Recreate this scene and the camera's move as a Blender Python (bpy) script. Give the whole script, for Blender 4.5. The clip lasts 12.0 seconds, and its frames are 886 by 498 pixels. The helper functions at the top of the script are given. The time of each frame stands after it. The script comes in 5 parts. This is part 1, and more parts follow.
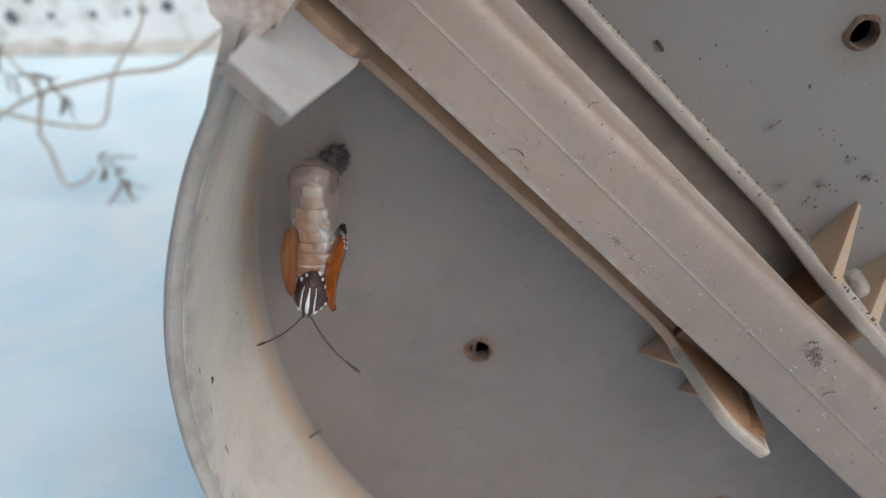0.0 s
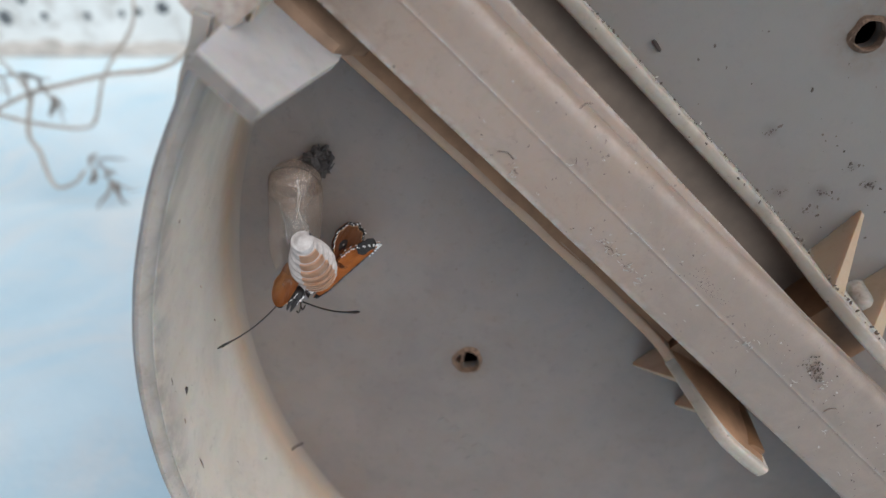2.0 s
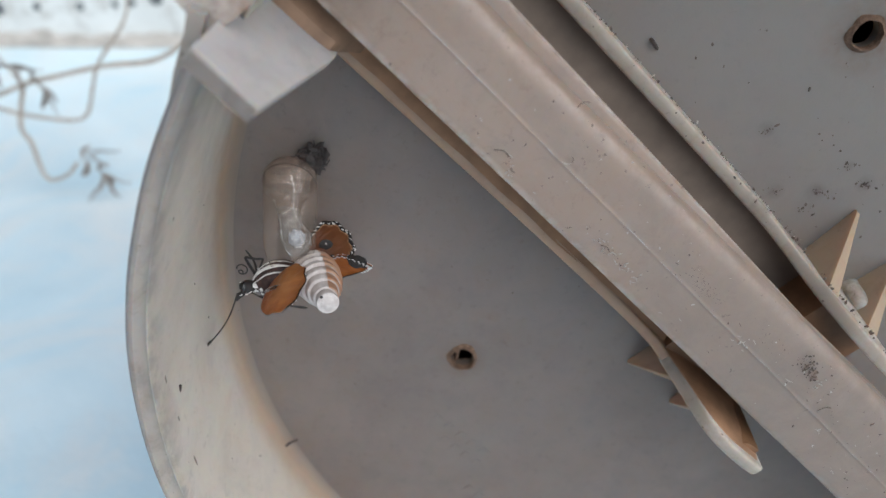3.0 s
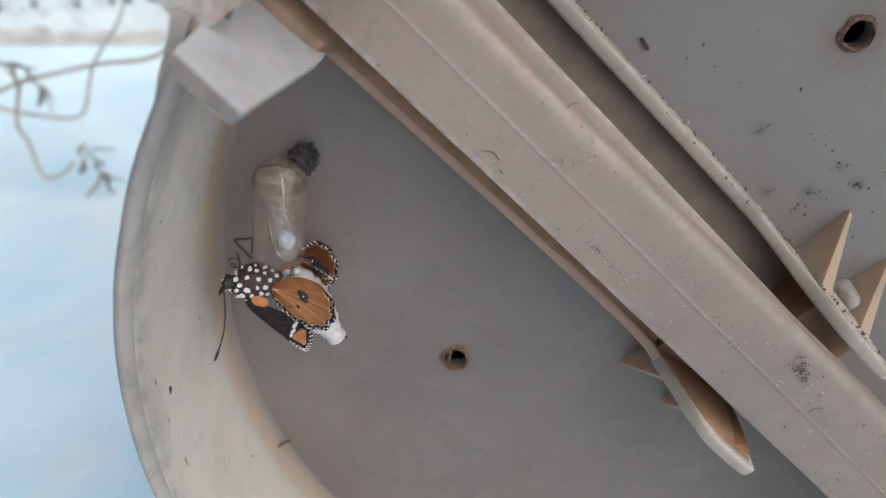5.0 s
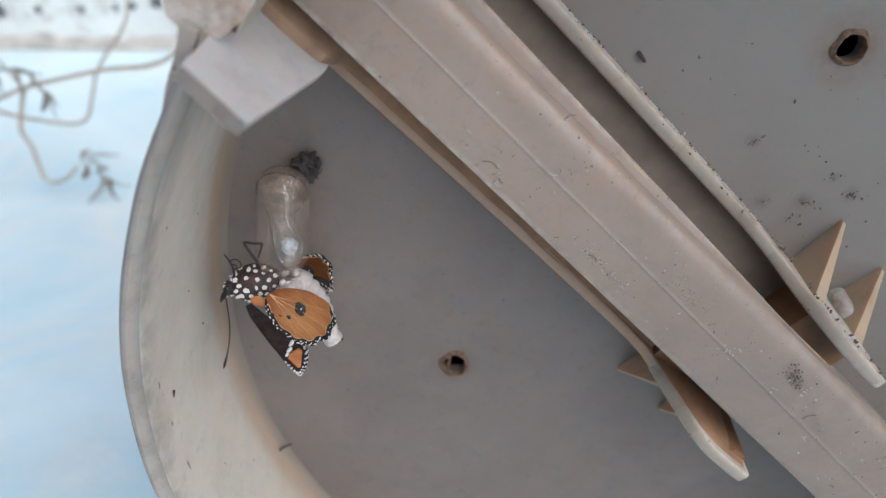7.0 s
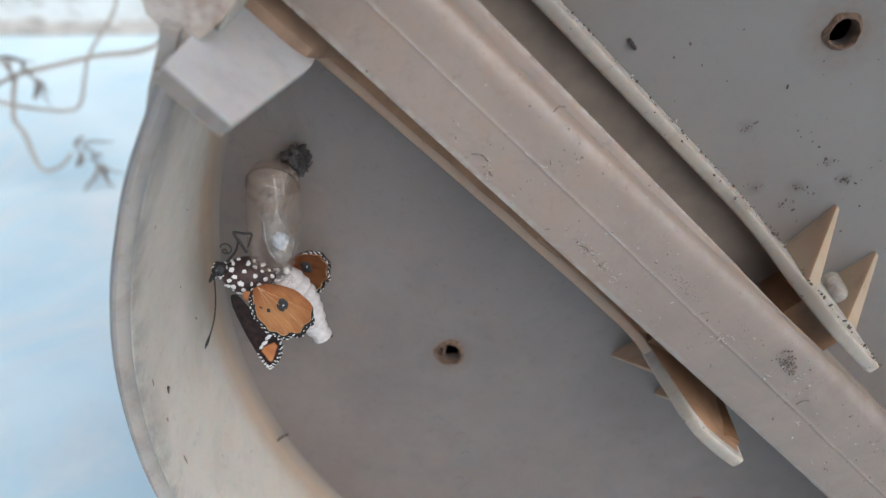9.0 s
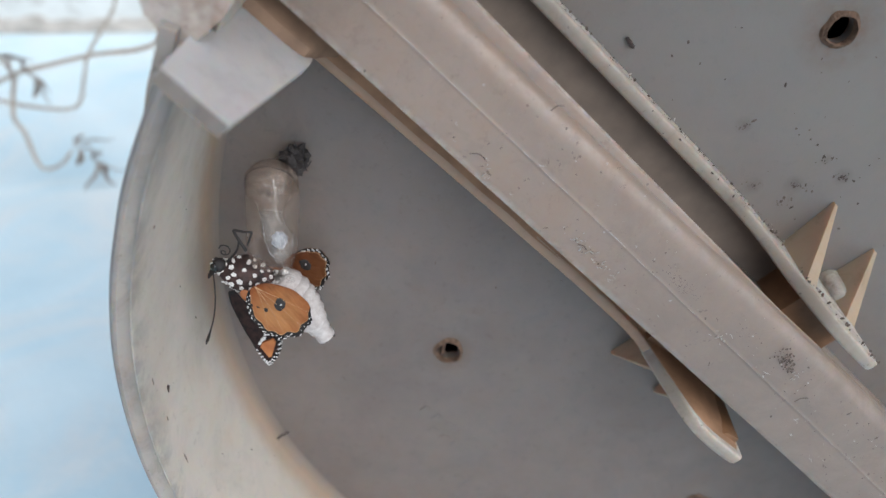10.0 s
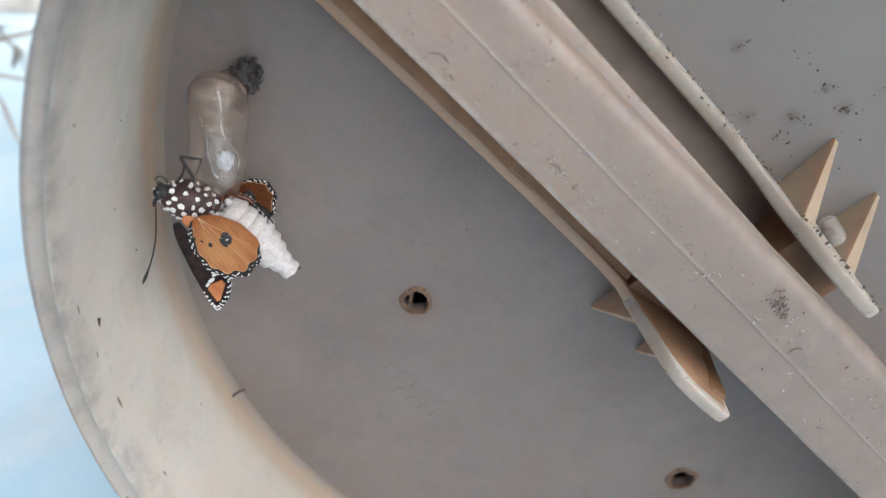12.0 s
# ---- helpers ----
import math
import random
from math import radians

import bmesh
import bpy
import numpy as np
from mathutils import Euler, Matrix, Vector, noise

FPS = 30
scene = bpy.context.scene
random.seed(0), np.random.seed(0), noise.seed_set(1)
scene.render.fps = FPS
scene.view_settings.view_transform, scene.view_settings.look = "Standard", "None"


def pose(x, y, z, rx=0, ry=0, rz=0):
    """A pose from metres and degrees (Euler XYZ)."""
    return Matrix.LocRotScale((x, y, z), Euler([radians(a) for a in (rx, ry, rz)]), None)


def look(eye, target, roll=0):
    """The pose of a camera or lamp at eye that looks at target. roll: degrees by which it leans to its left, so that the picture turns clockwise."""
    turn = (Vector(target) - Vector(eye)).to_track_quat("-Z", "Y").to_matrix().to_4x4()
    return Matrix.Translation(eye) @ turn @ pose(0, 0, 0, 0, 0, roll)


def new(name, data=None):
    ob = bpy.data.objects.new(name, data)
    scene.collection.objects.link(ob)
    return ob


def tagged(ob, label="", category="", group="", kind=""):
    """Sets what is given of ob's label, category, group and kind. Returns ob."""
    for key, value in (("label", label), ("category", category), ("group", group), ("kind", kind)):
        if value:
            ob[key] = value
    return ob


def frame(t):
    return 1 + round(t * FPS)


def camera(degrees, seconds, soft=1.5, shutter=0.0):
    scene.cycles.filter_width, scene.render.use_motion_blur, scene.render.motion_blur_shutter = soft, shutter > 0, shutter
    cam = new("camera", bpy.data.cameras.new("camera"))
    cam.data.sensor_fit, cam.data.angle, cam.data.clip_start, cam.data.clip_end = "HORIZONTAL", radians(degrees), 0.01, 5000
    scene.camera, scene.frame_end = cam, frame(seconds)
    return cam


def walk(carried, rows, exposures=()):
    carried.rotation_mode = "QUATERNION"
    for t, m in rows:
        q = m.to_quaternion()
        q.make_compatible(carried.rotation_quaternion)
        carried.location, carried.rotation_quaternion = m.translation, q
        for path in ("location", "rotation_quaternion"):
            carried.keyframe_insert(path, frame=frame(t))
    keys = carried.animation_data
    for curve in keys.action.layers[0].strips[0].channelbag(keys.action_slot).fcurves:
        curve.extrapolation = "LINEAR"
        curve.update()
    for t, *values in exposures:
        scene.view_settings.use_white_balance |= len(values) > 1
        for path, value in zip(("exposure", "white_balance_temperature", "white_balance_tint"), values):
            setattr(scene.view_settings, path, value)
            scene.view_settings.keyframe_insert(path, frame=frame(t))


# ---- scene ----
cam = camera(60.1, 12.0)
cam.data.dof.use_dof, cam.data.dof.focus_distance, cam.data.dof.aperture_fstop = True, 0.137, 15.0
PATH = [
    (0.0, (0.00615, 0.00501, 0.22936), (0.00097, 0.13136, 0.14868), -1.598),
    (0.5, (0.00734, 0.00767, 0.22666), (0.00225, 0.13443, 0.14662), -1.297),
    (1.0, (0.00767, 0.00939, 0.22546), (0.00253, 0.13676, 0.14640), -1.160),
    (1.5, (0.00784, 0.01072, 0.22639), (0.00260, 0.13747, 0.14635), -1.209),
    (2.0, (0.00789, 0.01022, 0.22613), (0.00331, 0.13723, 0.14645), -0.921),
    (2.5, (0.00750, 0.01092, 0.22610), (0.00370, 0.13699, 0.14491), -0.785),
    (3.0, (0.00758, 0.01117, 0.22663), (0.00419, 0.13745, 0.14576), -0.401),
    (5.0, (0.00932, 0.01206, 0.22715), (0.00589, 0.13793, 0.14564), -0.497),
    (5.5, (0.00968, 0.01196, 0.22762), (0.00610, 0.13821, 0.14670), -0.499),
    (6.0, (0.01075, 0.01213, 0.22682), (0.00617, 0.13846, 0.14607), -0.756),
    (6.5, (0.01049, 0.01036, 0.22873), (0.00601, 0.13665, 0.14791), -0.719),
    (7.0, (0.00950, 0.01017, 0.22864), (0.00595, 0.13668, 0.14813), -0.217),
    (9.0, (0.01086, 0.01206, 0.23048), (0.00743, 0.13620, 0.14636), -1.103),
    (9.5, (0.01121, 0.01225, 0.23035), (0.00781, 0.13559, 0.14504), -1.250),
    (10.0, (0.01122, 0.01206, 0.23096), (0.00766, 0.13583, 0.14629), -1.290),
    (10.5, (0.01109, 0.01161, 0.23143), (0.00767, 0.13553, 0.14699), -1.183),
    (11.0, (0.01104, 0.01163, 0.23214), (0.00762, 0.13538, 0.14744), -1.326),
    (11.5, (0.01366, 0.01276, 0.22282), (0.01254, 0.13515, 0.13610), -0.305),
    (12.0, (0.01712, 0.01502, 0.21251), (0.01395, 0.13957, 0.12898), -0.006),
]
walk(cam, [(t, look(eye, target, roll)) for t, eye, target, roll in PATH], [(0.0, -0.02, 6080, 5.5), (2.5, 0.02, 6020, 5.0), (5.5, 0.09, 5930, 4.8), (11.0, 0.12, 5910, 4.6), (12.0, 0.38, 5930, 4.0)])

# ---- world, sun, exposure ----
SUN = Vector((0.46, -0.58, 0.67)).normalized()
world = bpy.data.worlds.new("sky")
scene.world = world
world.use_nodes = True
sky = world.node_tree.nodes.new("ShaderNodeTexSky")
sky.sky_type, sky.sun_disc, sky.air_density, sky.dust_density = "NISHITA", False, 0.7, 3.0
sky.sun_elevation = math.asin(SUN.z)
sky.sun_rotation = math.atan2(SUN.x, SUN.y)
world.node_tree.links.new(sky.outputs[0], world.node_tree.nodes["Background"].inputs[0])
world.node_tree.nodes["Background"].inputs[1].default_value = 0.08
sun = new("sun", bpy.data.lights.new("sun", "SUN"))
sun.data.energy, sun.data.angle, sun.data.color = 2.5, radians(80), (1.0, 0.99, 0.97)
sun.matrix_world = look(SUN * 3, (0, 0, 0))


# ---- materials ----
def material(name, rough=0.5, metallic=0.0):
    m = bpy.data.materials.new(name)
    m.use_nodes = True
    b = m.node_tree.nodes["Principled BSDF"]
    b.inputs["Roughness"].default_value, b.inputs["Metallic"].default_value = rough, metallic
    return m, m.node_tree, b


def noise_tex(nt, scale, detail=4.0, rough=0.55, vec=None, distort=0.0):
    n = nt.nodes.new("ShaderNodeTexNoise")
    n.inputs["Scale"].default_value, n.inputs["Detail"].default_value = scale, detail
    n.inputs["Roughness"].default_value, n.inputs["Distortion"].default_value = rough, distort
    nt.links.new(vec if vec is not None else nt.nodes.new("ShaderNodeTexCoord").outputs["Object"], n.inputs["Vector"])
    return n.outputs["Fac"]


def ramp(nt, fac, stops):
    r = nt.nodes.new("ShaderNodeValToRGB")
    while len(r.color_ramp.elements) < len(stops):
        r.color_ramp.elements.new(0.5)
    for e, (p, c) in zip(r.color_ramp.elements, stops):
        e.position, e.color = p, (*c, 1) if len(c) == 3 else c
    nt.links.new(fac, r.inputs[0])
    return r.outputs[0]


def mix(nt, fac, a, b, how="MIX"):
    n = nt.nodes.new("ShaderNodeMix")
    n.data_type, n.blend_type = "RGBA", how
    for socket, value in ((n.inputs[0], fac), (n.inputs[6], a), (n.inputs[7], b)):
        if isinstance(value, (int, float)):
            socket.default_value = value
        elif isinstance(value, tuple):
            socket.default_value = (*value, 1)
        else:
            nt.links.new(value, socket)
    return n.outputs[2]


def bump(nt, b, height, strength=0.2, distance=0.001):
    n = nt.nodes.new("ShaderNodeBump")
    n.inputs["Strength"].default_value, n.inputs["Distance"].default_value = strength, distance
    nt.links.new(height, n.inputs["Height"])
    nt.links.new(n.outputs[0], b.inputs["Normal"])


def aged_plastic(name, light, dark, grime, amount=0.5, rough=0.42, speck=0.68, worn=0.0):
    """Yellowed moulded plastic: broad discolouring, grime in soft patches, fine dark specks, scratches."""
    m, nt, b = material(name, rough)
    broad = ramp(nt, noise_tex(nt, 28, 5), [(0.32, dark), (0.68, light)])
    patch = ramp(nt, noise_tex(nt, 75, 8, 0.68, distort=0.6), [(0.52, (0, 0, 0)), (0.72, (amount,) * 3)])
    col = mix(nt, patch, broad, grime)
    blush = ramp(nt, noise_tex(nt, 130, 7, 0.7, distort=0.5), [(0.40, (0.88, 0.90, 0.93)), (0.5, (1, 1, 1)), (0.62, (1.0, 0.93, 0.86))])
    col = mix(nt, 0.45, col, blush, "MULTIPLY")
    pits = ramp(nt, noise_tex(nt, 420, 6, 0.75), [(0.30, (0.72, 0.70, 0.68)), (0.44, (1, 1, 1)), (0.62, (1, 1, 1)), (0.74, (1.16, 1.15, 1.14))])
    col = mix(nt, 0.6, col, pits, "MULTIPLY")
    # Edge highlights painted pale on outward edges, broken up like wear.
    if worn:
        edge = ramp(nt, nt.nodes.new("ShaderNodeNewGeometry").outputs["Pointiness"], [(0.515, (0, 0, 0)), (0.56, (1, 1, 1))])
        broken = ramp(nt, noise_tex(nt, 300, 5, 0.7), [(0.36, (0, 0, 0)), (0.6, (worn,) * 3)])
        col = mix(nt, mix(nt, 1.0, edge, broken, "MULTIPLY"), col, (0.66, 0.60, 0.55))
    specks = ramp(nt, noise_tex(nt, 900, 2, 0.5), [(speck, (0, 0, 0)), (speck + 0.05, (0.75,) * 3)])
    col = mix(nt, specks, col, (0.07, 0.05, 0.04))
    nt.links.new(col, b.inputs["Base Color"])
    nt.links.new(ramp(nt, noise_tex(nt, 160, 6), [(0.3, (rough - 0.1,) * 3), (0.75, (rough + 0.22,) * 3)]), b.inputs["Roughness"])
    bump(nt, b, noise_tex(nt, 260, 8, 0.7), 0.18, 0.0005)
    b.inputs["Subsurface Weight"].default_value, b.inputs["Subsurface Scale"].default_value = 0.5, 0.004
    b.inputs["Subsurface Radius"].default_value = (1.0, 0.45, 0.22)
    return m


def simple(name, col, rough=0.6, vary=0.25, scale=400, bumped=0.2, distance=0.0004):
    m, nt, b = material(name, rough)
    dark = tuple(c * (1 - vary) for c in col)
    nt.links.new(ramp(nt, noise_tex(nt, scale, 5), [(0.3, dark), (0.7, col)]), b.inputs["Base Color"])
    if bumped:
        bump(nt, b, noise_tex(nt, scale * 2.5, 6), bumped, distance)
    return m


PLASTIC = aged_plastic("cream_plastic", (0.322, 0.242, 0.199), (0.268, 0.200, 0.163), (0.148, 0.106, 0.084), 0.38, 0.42, 0.71, 0.5)
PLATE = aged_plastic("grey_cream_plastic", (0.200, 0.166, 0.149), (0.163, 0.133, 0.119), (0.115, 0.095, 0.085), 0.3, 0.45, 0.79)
LIP = aged_plastic("grimy_plastic_edge", (0.36, 0.325, 0.295), (0.28, 0.25, 0.228), (0.15, 0.13, 0.12), 0.75, 0.6, 0.70)


def lit_side(m, pale):
    """Greyer, paler plate above the bar, its brighter light put into the colour, fading in unevenly."""
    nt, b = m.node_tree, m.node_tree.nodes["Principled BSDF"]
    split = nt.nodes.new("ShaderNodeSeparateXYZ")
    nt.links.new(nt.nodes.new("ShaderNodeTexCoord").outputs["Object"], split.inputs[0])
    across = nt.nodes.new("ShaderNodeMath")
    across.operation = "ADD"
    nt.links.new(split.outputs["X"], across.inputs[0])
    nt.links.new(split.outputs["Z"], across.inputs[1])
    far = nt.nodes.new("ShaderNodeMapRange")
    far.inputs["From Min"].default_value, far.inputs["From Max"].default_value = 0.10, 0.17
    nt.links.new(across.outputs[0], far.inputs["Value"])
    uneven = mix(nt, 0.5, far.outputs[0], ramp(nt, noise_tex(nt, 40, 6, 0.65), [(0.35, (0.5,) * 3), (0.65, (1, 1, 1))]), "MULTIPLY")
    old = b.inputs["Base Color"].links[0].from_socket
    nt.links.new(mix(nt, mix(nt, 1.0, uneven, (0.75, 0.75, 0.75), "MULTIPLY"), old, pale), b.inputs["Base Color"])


lit_side(PLATE, (0.205, 0.188, 0.172))


def halo(m, spots):
    """Brown rust-coloured stains that have crept out of the holes."""
    nt, b = m.node_tree, m.node_tree.nodes["Principled BSDF"]
    place = nt.nodes.new("ShaderNodeTexCoord").outputs["Object"]
    col = b.inputs["Base Color"].links[0].from_socket
    for spot, reach, core in spots:
        far = nt.nodes.new("ShaderNodeVectorMath")
        far.operation = "DISTANCE"
        far.inputs[1].default_value = spot
        nt.links.new(place, far.inputs[0])
        near = nt.nodes.new("ShaderNodeMapRange")
        near.inputs["From Min"].default_value, near.inputs["From Max"].default_value = reach, core
        nt.links.new(far.outputs["Value"], near.inputs["Value"])
        stain = mix(nt, 1.0, near.outputs[0], ramp(nt, noise_tex(nt, 420, 6, 0.65), [(0.32, (0.15,) * 3), (0.66, (1, 1, 1))]), "MULTIPLY")
        col = mix(nt, stain, col, (0.150, 0.102, 0.076) if core > 0.001 else (0.115, 0.090, 0.080))
    nt.links.new(col, b.inputs["Base Color"])


halo(PLATE, (((-0.0701, 0.017, 0.111), 0.0062, 0.0026), ((-0.0023, 0.017, 0.1839), 0.0085, 0.0026), ((-0.0057, 0.017, 0.0568), 0.0055, 0.0026),
             ((-0.0031, 0.017, 0.1535), 0.0024, 0.0), ((0.0058, 0.017, 0.1552), 0.0022, 0.0), ((-0.0152, 0.017, 0.1663), 0.0020, 0.0), ((-0.0110, 0.017, 0.1535), 0.0024, 0.0), ((0.0016, 0.017, 0.1589), 0.0014, 0.0)))


def rim_plastic():
    """The wall's plastic, with a ragged band of grey grime along its outer edge."""
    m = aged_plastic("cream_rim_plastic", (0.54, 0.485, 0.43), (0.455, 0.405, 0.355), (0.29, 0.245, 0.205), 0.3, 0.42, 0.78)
    nt, b = m.node_tree, m.node_tree.nodes["Principled BSDF"]
    place = nt.nodes.new("ShaderNodeTexCoord").outputs["Object"]
    split = nt.nodes.new("ShaderNodeSeparateXYZ")
    nt.links.new(place, split.inputs[0])
    near = nt.nodes.new("ShaderNodeMapRange")
    near.inputs["From Min"].default_value, near.inputs["From Max"].default_value = -0.0115, -0.0225
    nt.links.new(split.outputs["Y"], near.inputs["Value"])
    add = nt.nodes.new("ShaderNodeMath")
    add.operation = "MULTIPLY"
    nt.links.new(near.outputs[0], add.inputs[0])
    nt.links.new(ramp(nt, noise_tex(nt, 110, 7, 0.66, distort=0.25), [(0.40, (0.15,) * 3), (0.60, (1, 1, 1))]), add.inputs[1])
    grime = ramp(nt, add.outputs[0], [(0.20, (0, 0, 0)), (0.75, (0.5,) * 3)])
    old = b.inputs["Base Color"].links[0].from_socket
    # Shade of the corner painted in: tan, then plate brown, towards the plate.
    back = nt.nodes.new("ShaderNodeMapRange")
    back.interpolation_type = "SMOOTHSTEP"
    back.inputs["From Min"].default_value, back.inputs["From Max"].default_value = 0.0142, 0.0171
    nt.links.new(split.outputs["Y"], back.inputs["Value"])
    worn = mix(nt, grime, old, (0.17, 0.155, 0.15))
    corner_tan = nt.nodes.new("ShaderNodeMapRange")
    corner_tan.interpolation_type = "SMOOTHSTEP"
    corner_tan.inputs["From Min"].default_value, corner_tan.inputs["From Max"].default_value, corner_tan.inputs["To Max"].default_value = 0.0085, 0.0150, 0.75
    nt.links.new(split.outputs["Y"], corner_tan.inputs["Value"])
    worn = mix(nt, corner_tan.outputs[0], worn, (0.36, 0.245, 0.165))
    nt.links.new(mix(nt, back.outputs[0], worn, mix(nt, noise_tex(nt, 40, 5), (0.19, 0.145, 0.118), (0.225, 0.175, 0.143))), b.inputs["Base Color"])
    return m


def soiled_and_dim(m, film):
    """A patchy film towards the bar's lower end: dirt, with dimmer light painted into it."""
    nt, b = m.node_tree, m.node_tree.nodes["Principled BSDF"]
    split = nt.nodes.new("ShaderNodeSeparateXYZ")
    nt.links.new(nt.nodes.new("ShaderNodeTexCoord").outputs["Object"], split.inputs[0])
    along_bar = nt.nodes.new("ShaderNodeMath")
    along_bar.operation = "SUBTRACT"
    nt.links.new(split.outputs["X"], along_bar.inputs[0])
    nt.links.new(split.outputs["Z"], along_bar.inputs[1])
    far = nt.nodes.new("ShaderNodeMapRange")
    far.inputs["From Min"].default_value, far.inputs["From Max"].default_value = -0.23, -0.13
    nt.links.new(along_bar.outputs[0], far.inputs["Value"])
    patchy = mix(nt, 1.0, far.outputs[0], ramp(nt, noise_tex(nt, 90, 7, 0.7, distort=0.8), [(0.30, (0.35,) * 3), (0.62, (0.95,) * 3)]), "MULTIPLY")
    old = b.inputs["Base Color"].links[0].from_socket
    nt.links.new(mix(nt, patchy, old, film), b.inputs["Base Color"])


soiled_and_dim(PLASTIC, (0.208, 0.164, 0.138))
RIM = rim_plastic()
COLLAR = simple("brown_stained_plastic", (0.26, 0.155, 0.10), 0.7, 0.6, 900, 0.8, 0.0012)
# Plastic in deep shade: its warm amber glow is put into the colour.
AMBER_SHADE = simple("amber_shaded_plastic", (0.25, 0.13, 0.065), 0.5, 0.3, 250)
# Dusty plastic, painted paler for the bright light on the tab.
LIT_DUSTY = aged_plastic("lit_dusty_plastic", (0.46, 0.44, 0.435), (0.40, 0.375, 0.37), (0.24, 0.20, 0.175), 0.4, 0.6, 0.78)
# Warm and dark channel shade, put into these two colours.
CHANNEL = simple("brown_shaded_channel", (0.37, 0.205, 0.115), 0.6, 0.4, 200)
DARK_CHANNEL = simple("dark_shaded_channel", (0.195, 0.150, 0.120), 0.75, 0.3, 160)
WARM = aged_plastic("warm_cream_plastic", (0.40, 0.275, 0.195), (0.33, 0.215, 0.148), (0.19, 0.115, 0.075), 0.4, 0.45, 0.76)
RIB = aged_plastic("yellow_cream_plastic", (0.43, 0.325, 0.235), (0.35, 0.255, 0.175), (0.20, 0.14, 0.095), 0.5, 0.45, 0.80)
YELLOWED = aged_plastic("yellowed_plastic", (0.33, 0.285, 0.240), (0.265, 0.222, 0.182), (0.14, 0.105, 0.08), 0.7, 0.42, 0.70, 0.6)
DIRT = simple("dark_dirt", (0.07, 0.05, 0.045), 0.9, 0.6, 900)
CRUMB = simple("brown_crumbs", (0.15, 0.11, 0.09), 0.9, 0.7, 700)
HOLE = simple("grey_hole", (0.16, 0.17, 0.18), 0.9, 0.5, 300)
PALE_DIRT = simple("pale_crumbs", (0.46, 0.42, 0.375), 0.8, 0.3, 900)


# ---- mesh helpers ----
def part(name, bm, mat, parent=None, label="", smooth=True):
    mesh = bpy.data.meshes.new(name)
    bmesh.ops.recalc_face_normals(bm, faces=bm.faces)
    for f in bm.faces:
        f.smooth = smooth
    bm.to_mesh(mesh)
    bm.free()
    if smooth:
        mesh.set_sharp_from_angle(angle=radians(38))
    mesh.materials.append(mat)
    ob = new(name, mesh)
    if parent is not None:
        ob.parent = parent
    if label:
        tagged(ob, label)
    return ob


def empty(name, place=(0, 0, 0)):
    ob = new(name)
    ob.location = place
    ob.empty_display_size = 0.01
    return ob


def skin(bm, rings, closed=True, caps=True):
    """Faces between successive rings of points."""
    vs = [[bm.verts.new(p) for p in ring] for ring in rings]
    n = len(rings[0])
    for a, b in zip(vs, vs[1:]):
        for i in range(n if closed else n - 1):
            bm.faces.new((a[i], a[(i + 1) % n], b[(i + 1) % n], b[i]))
    if caps and closed:
        bm.faces.new(vs[0][::-1])
        bm.faces.new(vs[-1])
    return vs


def soften(bm, width, segments=2, angle=35):
    edges = [e for e in bm.edges if len(e.link_faces) == 2 and e.calc_face_angle(0) > radians(angle)]
    bmesh.ops.bevel(bm, geom=edges, offset=width, segments=segments, affect="EDGES", profile=0.5, clamp_overlap=True)


def tube(bm, pts, radii, sides=8):
    """A round stem along points; radii: one each."""
    pts = [Vector(p) for p in pts]
    rings, side = [], None
    for i, p in enumerate(pts):
        d = (pts[min(i + 1, len(pts) - 1)] - pts[max(i - 1, 0)]).normalized()
        if side is None:
            side = d.orthogonal().normalized()
        side = (side - d * side.dot(d)).normalized()
        up = d.cross(side)
        rings.append([p + radii[i] * (math.cos(a) * side + math.sin(a) * up) for a in (2 * math.pi * k / sides for k in range(sides))])
    skin(bm, rings)


def blob(radius, scale=(1, 1, 1), sub=2, rough=0.0, seed=0.0):
    bm = bmesh.new()
    bmesh.ops.create_icosphere(bm, subdivisions=sub, radius=radius)
    for v in bm.verts:
        v.co *= 1 + rough * noise.noise(v.co / radius * 1.7 + Vector((seed, 0, 0)))
        v.co = Vector((v.co.x * scale[0], v.co.y * scale[1], v.co.z * scale[2]))
    return bm


def smooth_line(pts, steps=5):
    """Catmull-Rom through the points."""
    pts = [Vector(p) for p in pts]
    out = []
    for i in range(len(pts) - 1):
        a, b, c, d = pts[max(i - 1, 0)], pts[i], pts[i + 1], pts[min(i + 2, len(pts) - 1)]
        for k in range(steps):
            t = k / steps
            out.append(0.5 * ((2 * b) + (c - a) * t + (2 * a - 5 * b + 4 * c - d) * t * t + (3 * b - a - 3 * c + d) * t ** 3))
    return out + [pts[-1]]


# ---- the ground and the wall behind ----
FLOOR = 0.003


def ground_material():
    m, nt, b = material("pale_blue_painted_floor", 0.55)
    base = ramp(nt, noise_tex(nt, 5, 4, distort=1.0), [(0.32, (0.58, 0.75, 0.83)), (0.68, (0.80, 0.90, 0.93))])
    stain = ramp(nt, noise_tex(nt, 10, 6, 0.62, distort=1.5), [(0.44, (0, 0, 0)), (0.66, (0.8,) * 3)])
    col = mix(nt, stain, base, (0.80, 0.82, 0.81))
    nt.links.new(col, b.inputs["Base Color"])
    bump(nt, b, noise_tex(nt, 25, 6), 0.3, 0.01)
    return m


def build_ground():
    bm = bmesh.new()
    n, reach = 60, 40.0
    line = [math.copysign(abs(k / n) ** 3 * reach, k) for k in range(-n, n + 1)]
